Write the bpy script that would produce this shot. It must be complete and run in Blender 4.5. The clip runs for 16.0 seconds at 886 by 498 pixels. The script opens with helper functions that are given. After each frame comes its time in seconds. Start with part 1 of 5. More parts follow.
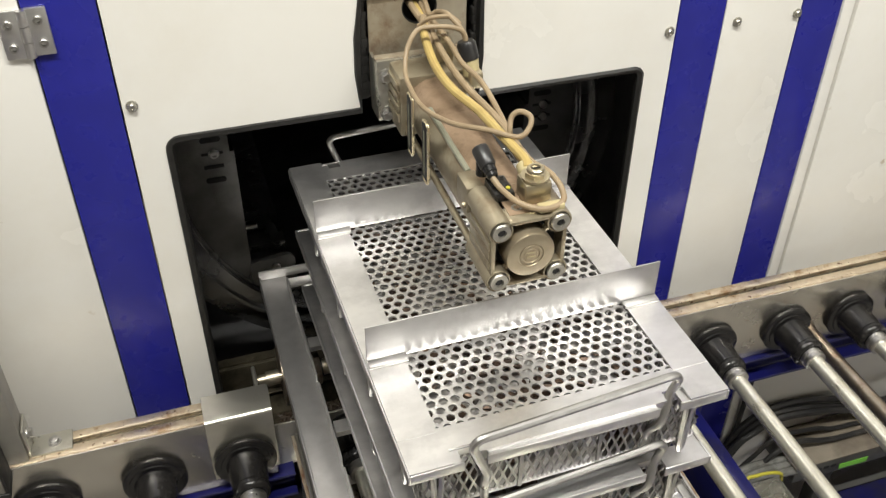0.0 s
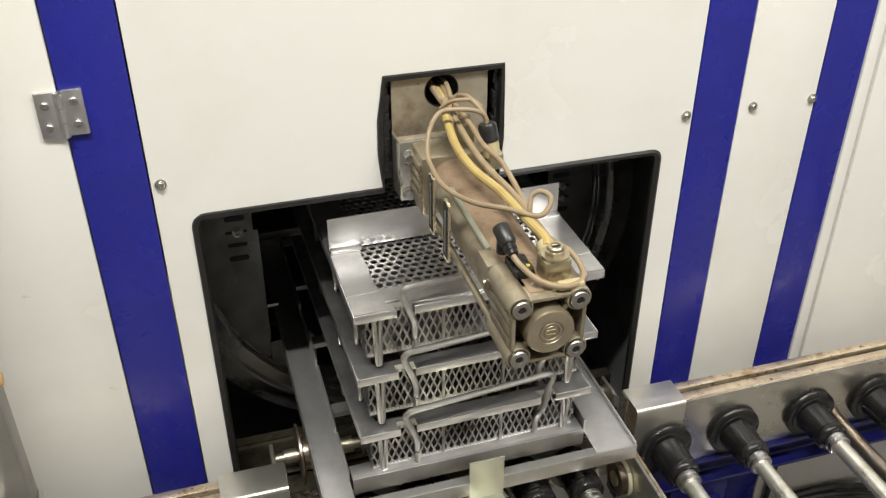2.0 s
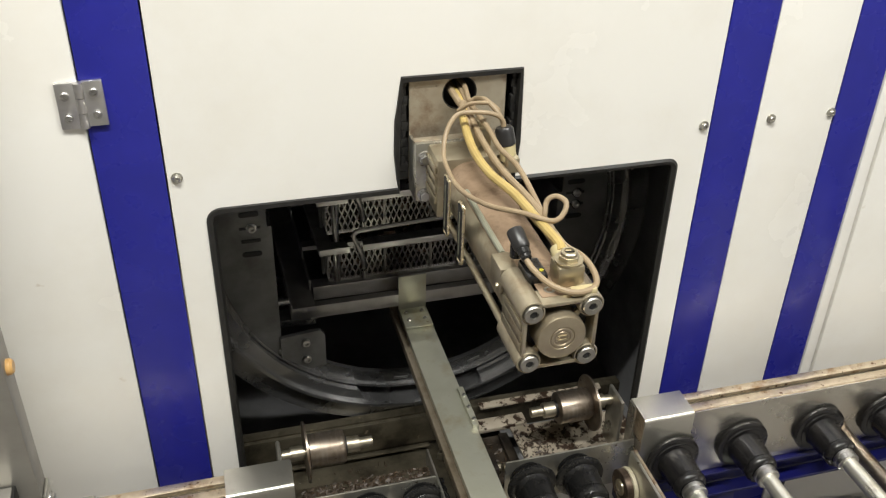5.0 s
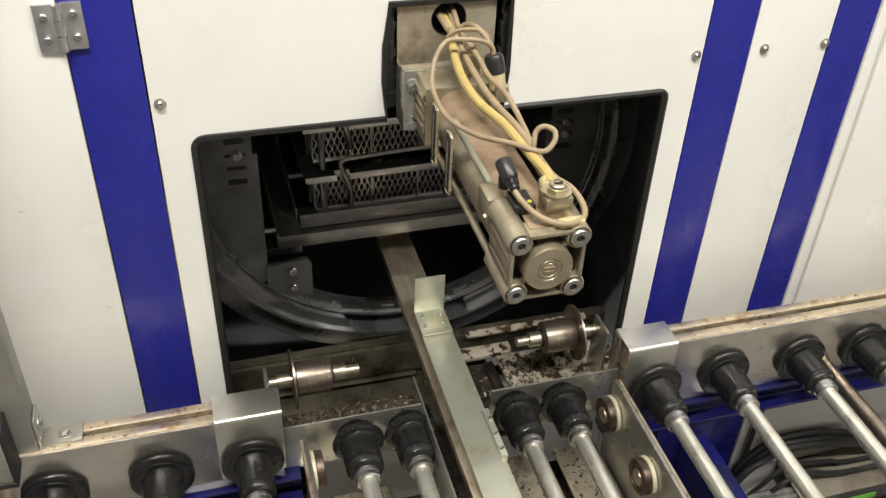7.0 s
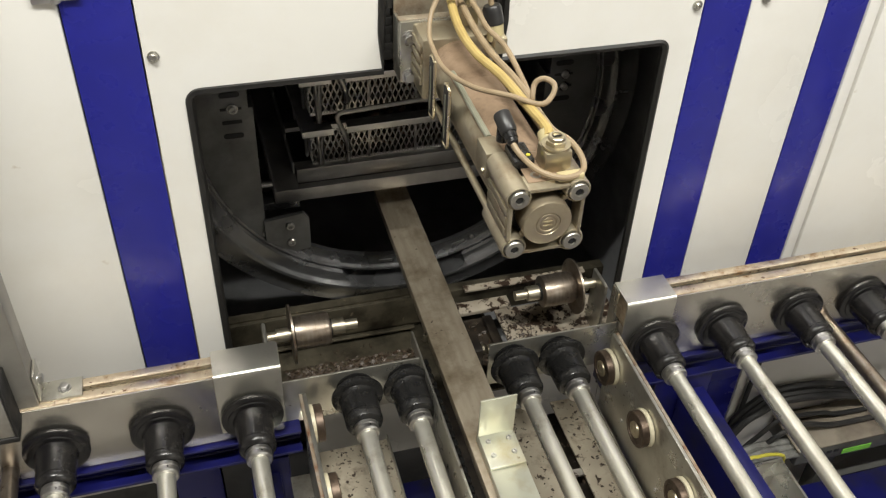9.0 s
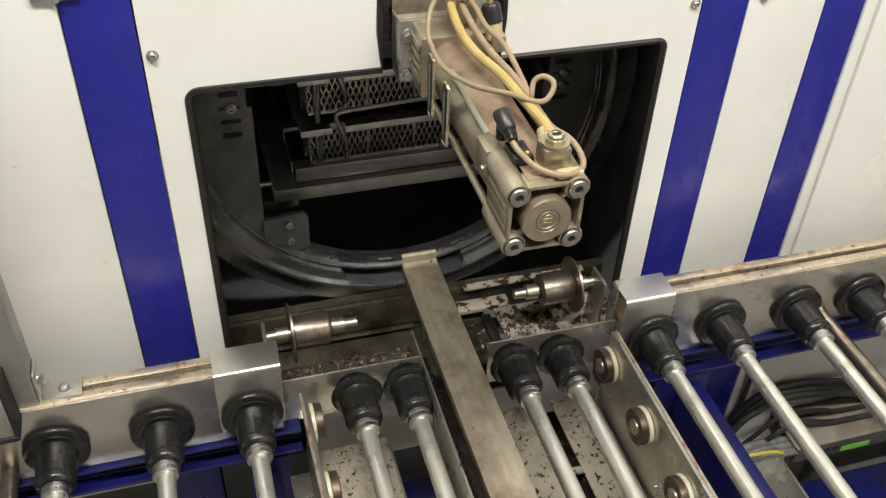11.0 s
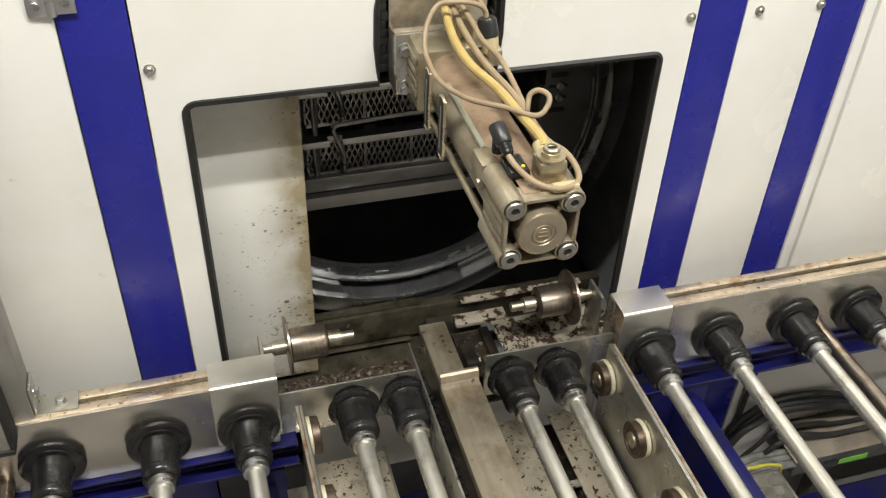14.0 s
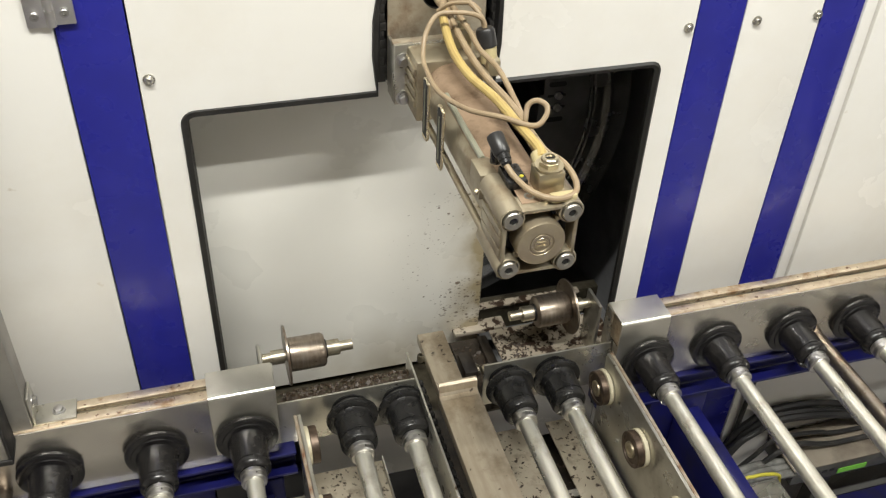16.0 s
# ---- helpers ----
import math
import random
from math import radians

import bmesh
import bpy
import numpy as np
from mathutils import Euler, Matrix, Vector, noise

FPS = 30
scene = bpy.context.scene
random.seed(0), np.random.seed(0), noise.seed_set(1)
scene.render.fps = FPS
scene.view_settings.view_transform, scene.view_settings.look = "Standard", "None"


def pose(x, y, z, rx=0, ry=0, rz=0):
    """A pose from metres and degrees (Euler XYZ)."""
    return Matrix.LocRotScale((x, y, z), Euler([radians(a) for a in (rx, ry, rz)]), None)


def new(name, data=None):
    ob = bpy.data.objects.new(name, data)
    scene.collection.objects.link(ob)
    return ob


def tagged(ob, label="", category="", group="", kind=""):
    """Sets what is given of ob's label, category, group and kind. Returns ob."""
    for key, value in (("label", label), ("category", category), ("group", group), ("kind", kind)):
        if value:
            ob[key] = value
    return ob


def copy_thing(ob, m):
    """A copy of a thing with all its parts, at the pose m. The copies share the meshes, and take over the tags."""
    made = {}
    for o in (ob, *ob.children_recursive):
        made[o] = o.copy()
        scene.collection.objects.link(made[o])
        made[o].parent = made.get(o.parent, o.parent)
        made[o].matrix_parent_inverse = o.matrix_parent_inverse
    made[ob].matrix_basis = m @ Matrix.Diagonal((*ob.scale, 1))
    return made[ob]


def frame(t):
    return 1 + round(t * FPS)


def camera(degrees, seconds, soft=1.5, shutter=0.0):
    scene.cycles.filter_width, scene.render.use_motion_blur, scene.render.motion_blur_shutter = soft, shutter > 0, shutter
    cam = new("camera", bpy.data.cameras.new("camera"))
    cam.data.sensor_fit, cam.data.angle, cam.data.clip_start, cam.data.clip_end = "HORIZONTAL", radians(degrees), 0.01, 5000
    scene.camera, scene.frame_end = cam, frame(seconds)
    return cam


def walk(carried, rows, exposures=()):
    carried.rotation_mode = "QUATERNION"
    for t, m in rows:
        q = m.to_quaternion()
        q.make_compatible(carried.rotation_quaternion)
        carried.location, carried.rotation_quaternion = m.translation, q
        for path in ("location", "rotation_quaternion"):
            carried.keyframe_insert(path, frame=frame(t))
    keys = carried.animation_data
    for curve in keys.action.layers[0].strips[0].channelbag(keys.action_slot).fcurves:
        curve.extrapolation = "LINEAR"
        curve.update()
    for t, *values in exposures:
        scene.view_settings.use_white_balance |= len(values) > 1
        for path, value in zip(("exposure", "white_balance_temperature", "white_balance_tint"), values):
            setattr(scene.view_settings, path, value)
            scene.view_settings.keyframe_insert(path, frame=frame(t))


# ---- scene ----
cam = camera(50.60, 16.0, soft=1.25, shutter=0.3)
CAM = [  # seconds, x, y, z, three turns in degrees
    (0, 0.0436, -0.9752, 1.8143, 52.052, -0.278, -17.919),
    (0.5, 0.0413, -0.9781, 1.8159, 54.284, 0.165, -17.433),
    (1, 0.0421, -0.9800, 1.8153, 55.539, 0.572, -17.076),
    (1.5, 0.0415, -0.9808, 1.8155, 56.205, 0.347, -17.146),
    (2, 0.0379, -0.9853, 1.8155, 57.124, 0.005, -16.758),
    (2.5, 0.0386, -0.9854, 1.8161, 57.530, -0.255, -16.295),
    (3, 0.0364, -0.9853, 1.8142, 57.572, -0.783, -16.146),
    (3.5, 0.0364, -0.9857, 1.8117, 57.493, -0.799, -15.534),
    (6, 0.0346, -0.9846, 1.8147, 56.800, -1.473, -15.260),
    (6.5, 0.0352, -0.9823, 1.8141, 55.524, -1.727, -15.334),
    (7, 0.0367, -0.9790, 1.8123, 52.935, -2.026, -15.574),
    (7.5, 0.0370, -0.9759, 1.8100, 50.672, -2.093, -15.744),
    (8, 0.0384, -0.9754, 1.8062, 50.048, -2.243, -15.679),
    (8.5, 0.0379, -0.9760, 1.8058, 50.210, -2.134, -15.709),
    (9, 0.0387, -0.9748, 1.8090, 50.136, -1.938, -15.754),
    (11.5, 0.0358, -0.9769, 1.8081, 50.169, -1.885, -15.990),
    (12, 0.0384, -0.9766, 1.8097, 50.474, -1.696, -15.871),
    (12.5, 0.0404, -0.9772, 1.8087, 50.791, -1.475, -15.776),
    (13, 0.0394, -0.9753, 1.8080, 50.671, -1.844, -16.078),
    (13.5, 0.0380, -0.9765, 1.8092, 50.644, -2.072, -16.292),
    (14, 0.0385, -0.9770, 1.8099, 50.875, -1.918, -16.055),
    (14.5, 0.0390, -0.9770, 1.8083, 51.372, -1.797, -15.825),
    (15, 0.0385, -0.9778, 1.8090, 51.611, -1.816, -15.919),
    (15.5, 0.0388, -0.9783, 1.8101, 51.574, -1.834, -15.930),
    (16, 0.0385, -0.9776, 1.8119, 51.396, -1.975, -16.115),
]
walk(cam, [(r[0], pose(*r[1:])) for r in CAM],
     [(0, -0.12, 6480, 10), (1.5, -0.10, 6420, 10), (2, -0.12, 6400, 10), (2.5, -0.01, 6350, 10), (3.5, 0.0, 6350, 10), (6, -0.08, 6420, 10), (7, 0.04, 6450, 10), (9, -0.03, 6430, 10), (13.5, 0.02, 6420, 10), (16, 0.03, 6400, 10)])

# ---------------------------------------------------------------- light
world = bpy.data.worlds.new("hall_light")
scene.world = world
world.use_nodes = True
world.node_tree.nodes["Background"].inputs[0].default_value = (1.0, 0.95, 0.87, 1)
world.node_tree.nodes["Background"].inputs[1].default_value = 0.12
scene.view_settings.exposure = 0.0


# ---------------------------------------------------------------- materials
def surf(name, c1, c2=None, rough=0.5, metal=0.0, scale=20.0, bump=0.0, stain=None, stain_scale=4.0,
         stain_lo=0.55, stain_hi=0.7, stretch=(1, 1, 1), rough_var=0.15, coat=0.0, speck=None):
    """Two tones by fine noise, stains by a coarse one, gloss that varies, relief."""
    m = bpy.data.materials.new(name)
    m.use_nodes = True
    nt = m.node_tree
    b = nt.nodes["Principled BSDF"]
    c2 = c2 or tuple(v * 0.85 for v in c1)
    tc = nt.nodes.new("ShaderNodeTexCoord")
    mp = nt.nodes.new("ShaderNodeMapping")
    mp.inputs["Scale"].default_value = stretch
    nt.links.new(tc.outputs["Object"], mp.inputs["Vector"])
    n1 = nt.nodes.new("ShaderNodeTexNoise")
    n1.inputs["Scale"].default_value = scale
    n1.inputs["Detail"].default_value = 6
    nt.links.new(mp.outputs[0], n1.inputs["Vector"])
    mix = nt.nodes.new("ShaderNodeMix")
    mix.data_type = "RGBA"
    mix.inputs[6].default_value, mix.inputs[7].default_value = (*c1, 1), (*c2, 1)
    r1 = nt.nodes.new("ShaderNodeMapRange")
    r1.inputs[1].default_value, r1.inputs[2].default_value = 0.35, 0.65
    nt.links.new(n1.outputs[0], r1.inputs[0])
    nt.links.new(r1.outputs[0], mix.inputs[0])
    col = mix.outputs[2]
    if stain:
        n2 = nt.nodes.new("ShaderNodeTexNoise")
        n2.inputs["Scale"].default_value = stain_scale
        n2.inputs["Detail"].default_value = 9
        n2.inputs["Roughness"].default_value = 0.65
        nt.links.new(tc.outputs["Object"], n2.inputs["Vector"])
        r2 = nt.nodes.new("ShaderNodeMapRange")
        r2.inputs[1].default_value, r2.inputs[2].default_value = stain_lo, stain_hi
        nt.links.new(n2.outputs[0], r2.inputs[0])
        mix2 = nt.nodes.new("ShaderNodeMix")
        mix2.data_type = "RGBA"
        nt.links.new(col, mix2.inputs[6])
        mix2.inputs[7].default_value = (*stain, 1)
        nt.links.new(r2.outputs[0], mix2.inputs[0])
        col = mix2.outputs[2]
    if speck:
        n3 = nt.nodes.new("ShaderNodeTexNoise")
        n3.inputs["Scale"].default_value, n3.inputs["Detail"].default_value = speck[1], 3
        nt.links.new(tc.outputs["Object"], n3.inputs["Vector"])
        r3 = nt.nodes.new("ShaderNodeMapRange")
        r3.inputs[1].default_value, r3.inputs[2].default_value = speck[2], speck[2] + 0.06
        nt.links.new(n3.outputs[0], r3.inputs[0])
        mix3 = nt.nodes.new("ShaderNodeMix")
        mix3.data_type = "RGBA"
        nt.links.new(col, mix3.inputs[6])
        mix3.inputs[7].default_value = (*speck[0], 1)
        nt.links.new(r3.outputs[0], mix3.inputs[0])
        col = mix3.outputs[2]
    nt.links.new(col, b.inputs["Base Color"])
    b.inputs["Metallic"].default_value = metal
    rr = nt.nodes.new("ShaderNodeMapRange")
    rr.inputs[3].default_value, rr.inputs[4].default_value = max(0.05, rough - rough_var), min(1, rough + rough_var)
    nt.links.new(n1.outputs[0], rr.inputs[0])
    nt.links.new(rr.outputs[0], b.inputs["Roughness"])
    b.inputs["Coat Weight"].default_value = coat
    if bump:
        bp = nt.nodes.new("ShaderNodeBump")
        bp.inputs["Strength"].default_value = bump
        bp.inputs["Distance"].default_value = 0.002
        nt.links.new(n1.outputs[0], bp.inputs["Height"])
        nt.links.new(bp.outputs[0], b.inputs["Normal"])
    return m


WHITE = surf("white_paint", (0.80, 0.785, 0.74), (0.785, 0.768, 0.72), 0.24, 0, 5, 0.02, (0.62, 0.56, 0.45), 3.2, 0.46, 1.30, speck=((0.50, 0.43, 0.32), 26.0, 0.712))


def door_paint():
    """White paint with round oil specks and a brown film that thicken towards the leading edge."""
    m = surf("door_paint_spattered", (0.82, 0.81, 0.755), (0.79, 0.775, 0.72), 0.30, 0, 6, 0.04)
    nt = m.node_tree
    b = nt.nodes["Principled BSDF"]
    base = b.inputs["Base Color"].links[0].from_socket
    tc = nt.nodes.new("ShaderNodeTexCoord")
    sep = nt.nodes.new("ShaderNodeSeparateXYZ")
    nt.links.new(tc.outputs["Object"], sep.inputs[0])

    def span(sock, a, c, lo, hi):
        r = nt.nodes.new("ShaderNodeMapRange")
        for k, v in enumerate((a, c, lo, hi)):
            r.inputs[1 + k].default_value = v
        nt.links.new(sock, r.inputs[0])
        return r.outputs[0]

    def calc(op, p, q):
        n = nt.nodes.new("ShaderNodeMath")
        n.operation = op
        for k, v in enumerate((p, q)):
            if isinstance(v, float):
                n.inputs[k].default_value = v
            else:
                nt.links.new(v, n.inputs[k])
        return n.outputs[0]

    def lay(fac, colour):
        nonlocal base
        mx = nt.nodes.new("ShaderNodeMix")
        mx.data_type = "RGBA"
        nt.links.new(fac, mx.inputs[0])
        nt.links.new(base, mx.inputs[6])
        mx.inputs[7].default_value = (*colour, 1)
        base = mx.outputs[2]

    def cloud(scale, detail):
        n = nt.nodes.new("ShaderNodeTexNoise")
        n.inputs["Scale"].default_value, n.inputs["Detail"].default_value = scale, detail
        nt.links.new(tc.outputs["Object"], n.inputs["Vector"])
        return n.outputs[0]

    x, z = sep.outputs[0], sep.outputs[2]
    rim = calc("POWER", span(x, -0.085, 0.004, 0.0, 1.0), 1.9)
    foot = calc("MULTIPLY", span(z, 0.12, 0.0, 0.0, 0.6), span(x, -0.34, -0.02, 0.0, 1.0))
    film = calc("MULTIPLY", calc("ADD", rim, foot), span(cloud(16.0, 5), 0.34, 0.60, 0.25, 1.0))
    lay(calc("MINIMUM", calc("MULTIPLY", film, 1.5), 0.88), (0.32, 0.25, 0.125))
    near = calc("MULTIPLY", calc("POWER", span(x, -0.24, 0.0, 0.0, 1.0), 1.4), span(z, 0.46, 0.06, 0.45, 1.15))
    near = calc("ADD", calc("MULTIPLY", near, span(cloud(7.0, 3), 0.36, 0.60, 0.15, 1.15)), 0.012)
    wob = nt.nodes.new("ShaderNodeMapping")
    wob.inputs["Scale"].default_value = (0.8, 1, 1.15)
    nt.links.new(tc.outputs["Object"], wob.inputs[0])
    for scale, size in ((92.0, 0.36), (165.0, 0.42), (300.0, 0.30)):
        v = nt.nodes.new("ShaderNodeTexVoronoi")
        v.inputs["Scale"].default_value = scale
        nt.links.new(wob.outputs[0], v.inputs["Vector"])
        hue = nt.nodes.new("ShaderNodeSeparateXYZ")
        nt.links.new(v.outputs["Color"], hue.inputs[0])
        rad = calc("MULTIPLY", calc("SUBTRACT", calc("MULTIPLY", near, 1.6), hue.outputs[0]), size)
        lay(calc("MULTIPLY", span(calc("SUBTRACT", rad, v.outputs["Distance"]), 0.0, 0.09, 0.0, 0.9), span(hue.outputs[1], 0.0, 1.0, 0.45, 1.0)), (0.11, 0.075, 0.04))
    nt.links.new(base, b.inputs["Base Color"])
    return m


DOORW = door_paint()
BLUE = surf("blue_paint", (0.020, 0.022, 0.26), (0.017, 0.019, 0.22), 0.28, 0, 14, 0.03, (0.08, 0.07, 0.16), 30.0, 0.74, 0.85, speck=((0.16, 0.15, 0.24), 70.0, 0.77))
RUBBER = surf("black_rubber", (0.009, 0.0085, 0.008), (0.016, 0.015, 0.0135), 0.55, 0, 60, 0.1, (0.12, 0.09, 0.06), 60, 0.70, 0.82)
PLASTIC = surf("black_plastic", (0.010, 0.010, 0.010), (0.015, 0.0145, 0.014), 0.27, 0, 45, 0.03, (0.045, 0.04, 0.033), 40, 0.62, 0.90, rough_var=0.09)
STEEL = surf("stainless_steel", (0.78, 0.77, 0.765), (0.66, 0.65, 0.645), 0.36, 0.96, 22, 0.07, (0.46, 0.45, 0.445), 14, 0.50, 0.80, (1, 2, 2), rough_var=0.16)
WIRE = surf("steel_wire", (0.60, 0.59, 0.575), (0.49, 0.48, 0.465), 0.34, 1.0, 60, 0.05)
MESHM = surf("mesh_steel", (0.40, 0.39, 0.38), (0.30, 0.29, 0.28), 0.34, 1.0, 60, 0.05)
TRAYM = surf("blasted_steel", (0.60, 0.59, 0.58), (0.50, 0.49, 0.48), 0.44, 0.92, 30, 0.05, (0.48, 0.47, 0.45), 18, 0.55, 0.80, rough_var=0.1)
GALV = surf("galvanized_steel", (0.58, 0.565, 0.505), (0.47, 0.455, 0.40), 0.30, 0.88, 22, 0.05, (0.23, 0.19, 0.14), 12, 0.52, 0.75, rough_var=0.12, speck=((0.12, 0.09, 0.06), 95.0, 0.68))
ALU = surf("rail_aluminium", (0.60, 0.575, 0.53), (0.54, 0.515, 0.47), 0.25, 0.96, 24, 0.05, (0.40, 0.33, 0.25), 9, 0.52, 0.88, rough_var=0.08, speck=((0.16, 0.13, 0.10), 90.0, 0.70))
COVER = surf("bright_folded_sheet", (0.64, 0.62, 0.56), (0.58, 0.56, 0.50), 0.31, 0.95, 18, 0.05, (0.46, 0.43, 0.37), 22, 0.55, 0.8, rough_var=0.07, speck=((0.20, 0.16, 0.11), 90.0, 0.70))
ALUTOP = surf("stained_rail_top", (0.70, 0.60, 0.46), (0.60, 0.49, 0.36), 0.34, 0.85, 90, 0.10, (0.40, 0.26, 0.15), 42, 0.54, 0.66, rough_var=0.12, speck=((0.15, 0.075, 0.035), 120.0, 0.63))
ROD = surf("zinc_rod", (0.84, 0.82, 0.73), (0.72, 0.70, 0.61), 0.32, 0.85, 50, 0.02, (0.46, 0.41, 0.31), 25, 0.54, 0.8, (1, 0.25, 1))
PUSH = surf("greenish_zinc", (0.61, 0.61, 0.51), (0.54, 0.54, 0.44), 0.36, 0.65, 16, 0.04, (0.42, 0.35, 0.19), 12, 0.52, 0.74, speck=((0.20, 0.15, 0.08), 60.0, 0.71))
BARM = surf("worn_bar_steel", (0.44, 0.38, 0.29), (0.34, 0.285, 0.21), 0.36, 0.6, 30, 0.08, (0.16, 0.12, 0.072), 15, 0.47, 0.72, (3, 0.5, 1), speck=((0.07, 0.05, 0.035), 80.0, 0.67))
RUSTY = surf("rusty_edge_steel", (0.46, 0.40, 0.32), (0.36, 0.28, 0.20), 0.45, 0.6, 60, 0.1, (0.22, 0.11, 0.06), 55, 0.5, 0.68)
DIRTY = surf("oily_steel", (0.125, 0.110, 0.078), (0.075, 0.066, 0.046), 0.36, 0.6, 30, 0.1, (0.030, 0.024, 0.016), 20, 0.46, 0.66, speck=((0.20, 0.165, 0.11), 70.0, 0.68))
SPLAT = surf("spattered_pan", (0.46, 0.41, 0.32), (0.33, 0.285, 0.215), 0.45, 0.35, 14, 0.15, (0.09, 0.065, 0.045), 16, 0.52, 0.68, speck=((0.04, 0.027, 0.018), 95.0, 0.60))
NOTCHM = surf("stained_galvanized", (0.44, 0.39, 0.30), (0.36, 0.31, 0.23), 0.48, 0.55, 30, 0.06, (0.20, 0.13, 0.08), 26, 0.50, 0.70, speck=((0.10, 0.06, 0.04), 90.0, 0.70))
SPLAT2 = surf("spattered_sheet", (0.50, 0.44, 0.35), (0.40, 0.34, 0.26), 0.45, 0.35, 25, 0.15, (0.045, 0.026, 0.016), 58, 0.515, 0.56)
# Black oil film; also colours the sheets that only darken open gaps.
OIL_SHADE = surf("black_oil_and_shade", (0.022, 0.018, 0.014), (0.040, 0.031, 0.022), 0.38, 0.1, 40, 0.15, (0.010, 0.008, 0.007), 30, 0.45, 0.62)
GOLD = surf("brass_edge", (0.84, 0.74, 0.52), (0.72, 0.62, 0.42), 0.28, 0.9, 40, 0.02)
SCREW = surf("screw_steel", (0.42, 0.40, 0.355), (0.33, 0.315, 0.275), 0.42, 0.95, 60, 0.05)
PLATE = surf("dull_dark_plate", (0.21, 0.21, 0.207), (0.15, 0.15, 0.147), 0.36, 0.5, 26, 0.08, (0.08, 0.079, 0.076), 10, 0.50, 0.76, rough_var=0.14)
PLUGM = surf("dusty_plug_plastic", (0.014, 0.014, 0.015), (0.024, 0.023, 0.022), 0.36, 0, 60, 0.04, (0.06, 0.05, 0.04), 40, 0.6, 0.85)
BROWNM = surf("brown_worn_steel", (0.36, 0.31, 0.255), (0.26, 0.215, 0.17), 0.34, 0.92, 60, 0.05, (0.15, 0.10, 0.065), 45, 0.52, 0.72, (3, 0.6, 0.6), speck=((0.14, 0.08, 0.05), 110.0, 0.70))
NYLON = surf("yellowed_nylon", (0.62, 0.57, 0.42), (0.52, 0.46, 0.32), 0.45, 0, 40, 0.03, (0.30, 0.20, 0.10), 45, 0.55, 0.7)
RUSTY2 = surf("rusty_bearing", (0.12, 0.085, 0.06), (0.06, 0.042, 0.03), 0.45, 0.6, 70, 0.12, (0.03, 0.02, 0.014), 50, 0.5, 0.7)
SUMP = surf("dark_sump_sheet", (0.030, 0.032, 0.038), (0.020, 0.021, 0.026), 0.22, 0.1, 8, 0.05, (0.06, 0.058, 0.055), 6, 0.5, 0.8)
DARK = surf("dark_wet_steel", (0.52, 0.52, 0.525), (0.36, 0.36, 0.365), 0.25, 0.90, 22, 0.10, (0.18, 0.18, 0.18), 10, 0.50, 0.78, rough_var=0.14)
CHAMBER = surf("chamber_lining", (0.28, 0.28, 0.285), (0.20, 0.20, 0.203), 0.45, 0.15, 7, 0.15, (0.12, 0.12, 0.12), 5, 0.48, 0.70)
# Near-black colour that paints the shade inside slots, sockets and gaps.
HOLE = surf("hole_shade", (0.012, 0.012, 0.012), None, 0.6)
# Frame blue with the shade beneath the conveyor mixed in, plus random oil stains.
SHADED_BLUE = surf("shaded_oily_frame_blue", (0.009, 0.010, 0.105), (0.007, 0.008, 0.075), 0.34, 0, 14, 0.03, (0.018, 0.017, 0.03), 16, 0.48, 0.72, speck=((0.08, 0.07, 0.09), 70.0, 0.73))
AXLE = surf("oily_axle_steel", (0.56, 0.51, 0.41), (0.44, 0.40, 0.31), 0.34, 0.92, 60, 0.04, (0.22, 0.17, 0.10), 45, 0.55, 0.75)
POST = surf("dull_grey_profile", (0.40, 0.385, 0.35), (0.33, 0.315, 0.285), 0.48, 0.7, 14, 0.04, (0.22, 0.19, 0.15), 7, 0.5, 0.8)
CYL = surf("dusty_cylinder_aluminium", (0.42, 0.37, 0.27), (0.36, 0.31, 0.22), 0.40, 0.75, 30, 0.06, (0.22, 0.16, 0.10), 25, 0.50, 0.72)
CYLTOP = surf("brown_dust", (0.22, 0.150, 0.092), (0.31, 0.22, 0.145), 0.75, 0.1, 60, 0.2, (0.12, 0.075, 0.04), 30, 0.5, 0.66)
CAPM = surf("cast_cap", (0.42, 0.36, 0.26), (0.36, 0.30, 0.21), 0.38, 0.8, 50, 0.05)
BRASS = surf("fitting_nickel", (0.52, 0.46, 0.33), (0.42, 0.36, 0.24), 0.35, 0.9, 40, 0.04)
HOSEY = surf("yellow_hose", (0.46, 0.345, 0.12), (0.40, 0.29, 0.10), 0.45, 0, 40, 0.03, (0.42, 0.28, 0.12), 30, 0.55, 0.8)
CABLE = surf("beige_cable", (0.31, 0.235, 0.145), (0.25, 0.185, 0.11), 0.5, 0, 40, 0.03, (0.24, 0.16, 0.09), 30, 0.55, 0.8)
CLIPM = surf("yellowed_plastic", (0.50, 0.43, 0.24), (0.44, 0.37, 0.20), 0.4, 0, 40, 0.03)
CABLEW = surf("pale_tube", (0.22, 0.22, 0.165), (0.18, 0.18, 0.13), 0.4, 0, 30)
CABLEG = surf("grey_cable", (0.014, 0.014, 0.014), (0.022, 0.021, 0.020), 0.5, 0, 40, 0.03, (0.06, 0.052, 0.042), 20, 0.55, 0.8)
CONDUIT = surf("grey_conduit", (0.20, 0.20, 0.185), (0.12, 0.12, 0.11), 0.5, 0, 90, 0.1, (0.08, 0.07, 0.055), 30, 0.5, 0.7)
DUSTY = surf("dusty_lid", (0.26, 0.225, 0.175), (0.19, 0.16, 0.12), 0.6, 0.1, 16, 0.08, (0.10, 0.08, 0.06), 9, 0.46, 0.68)
CABLEGY = surf("earth_cable", (0.55, 0.50, 0.05), (0.5, 0.45, 0.04), 0.45, 0, 40)
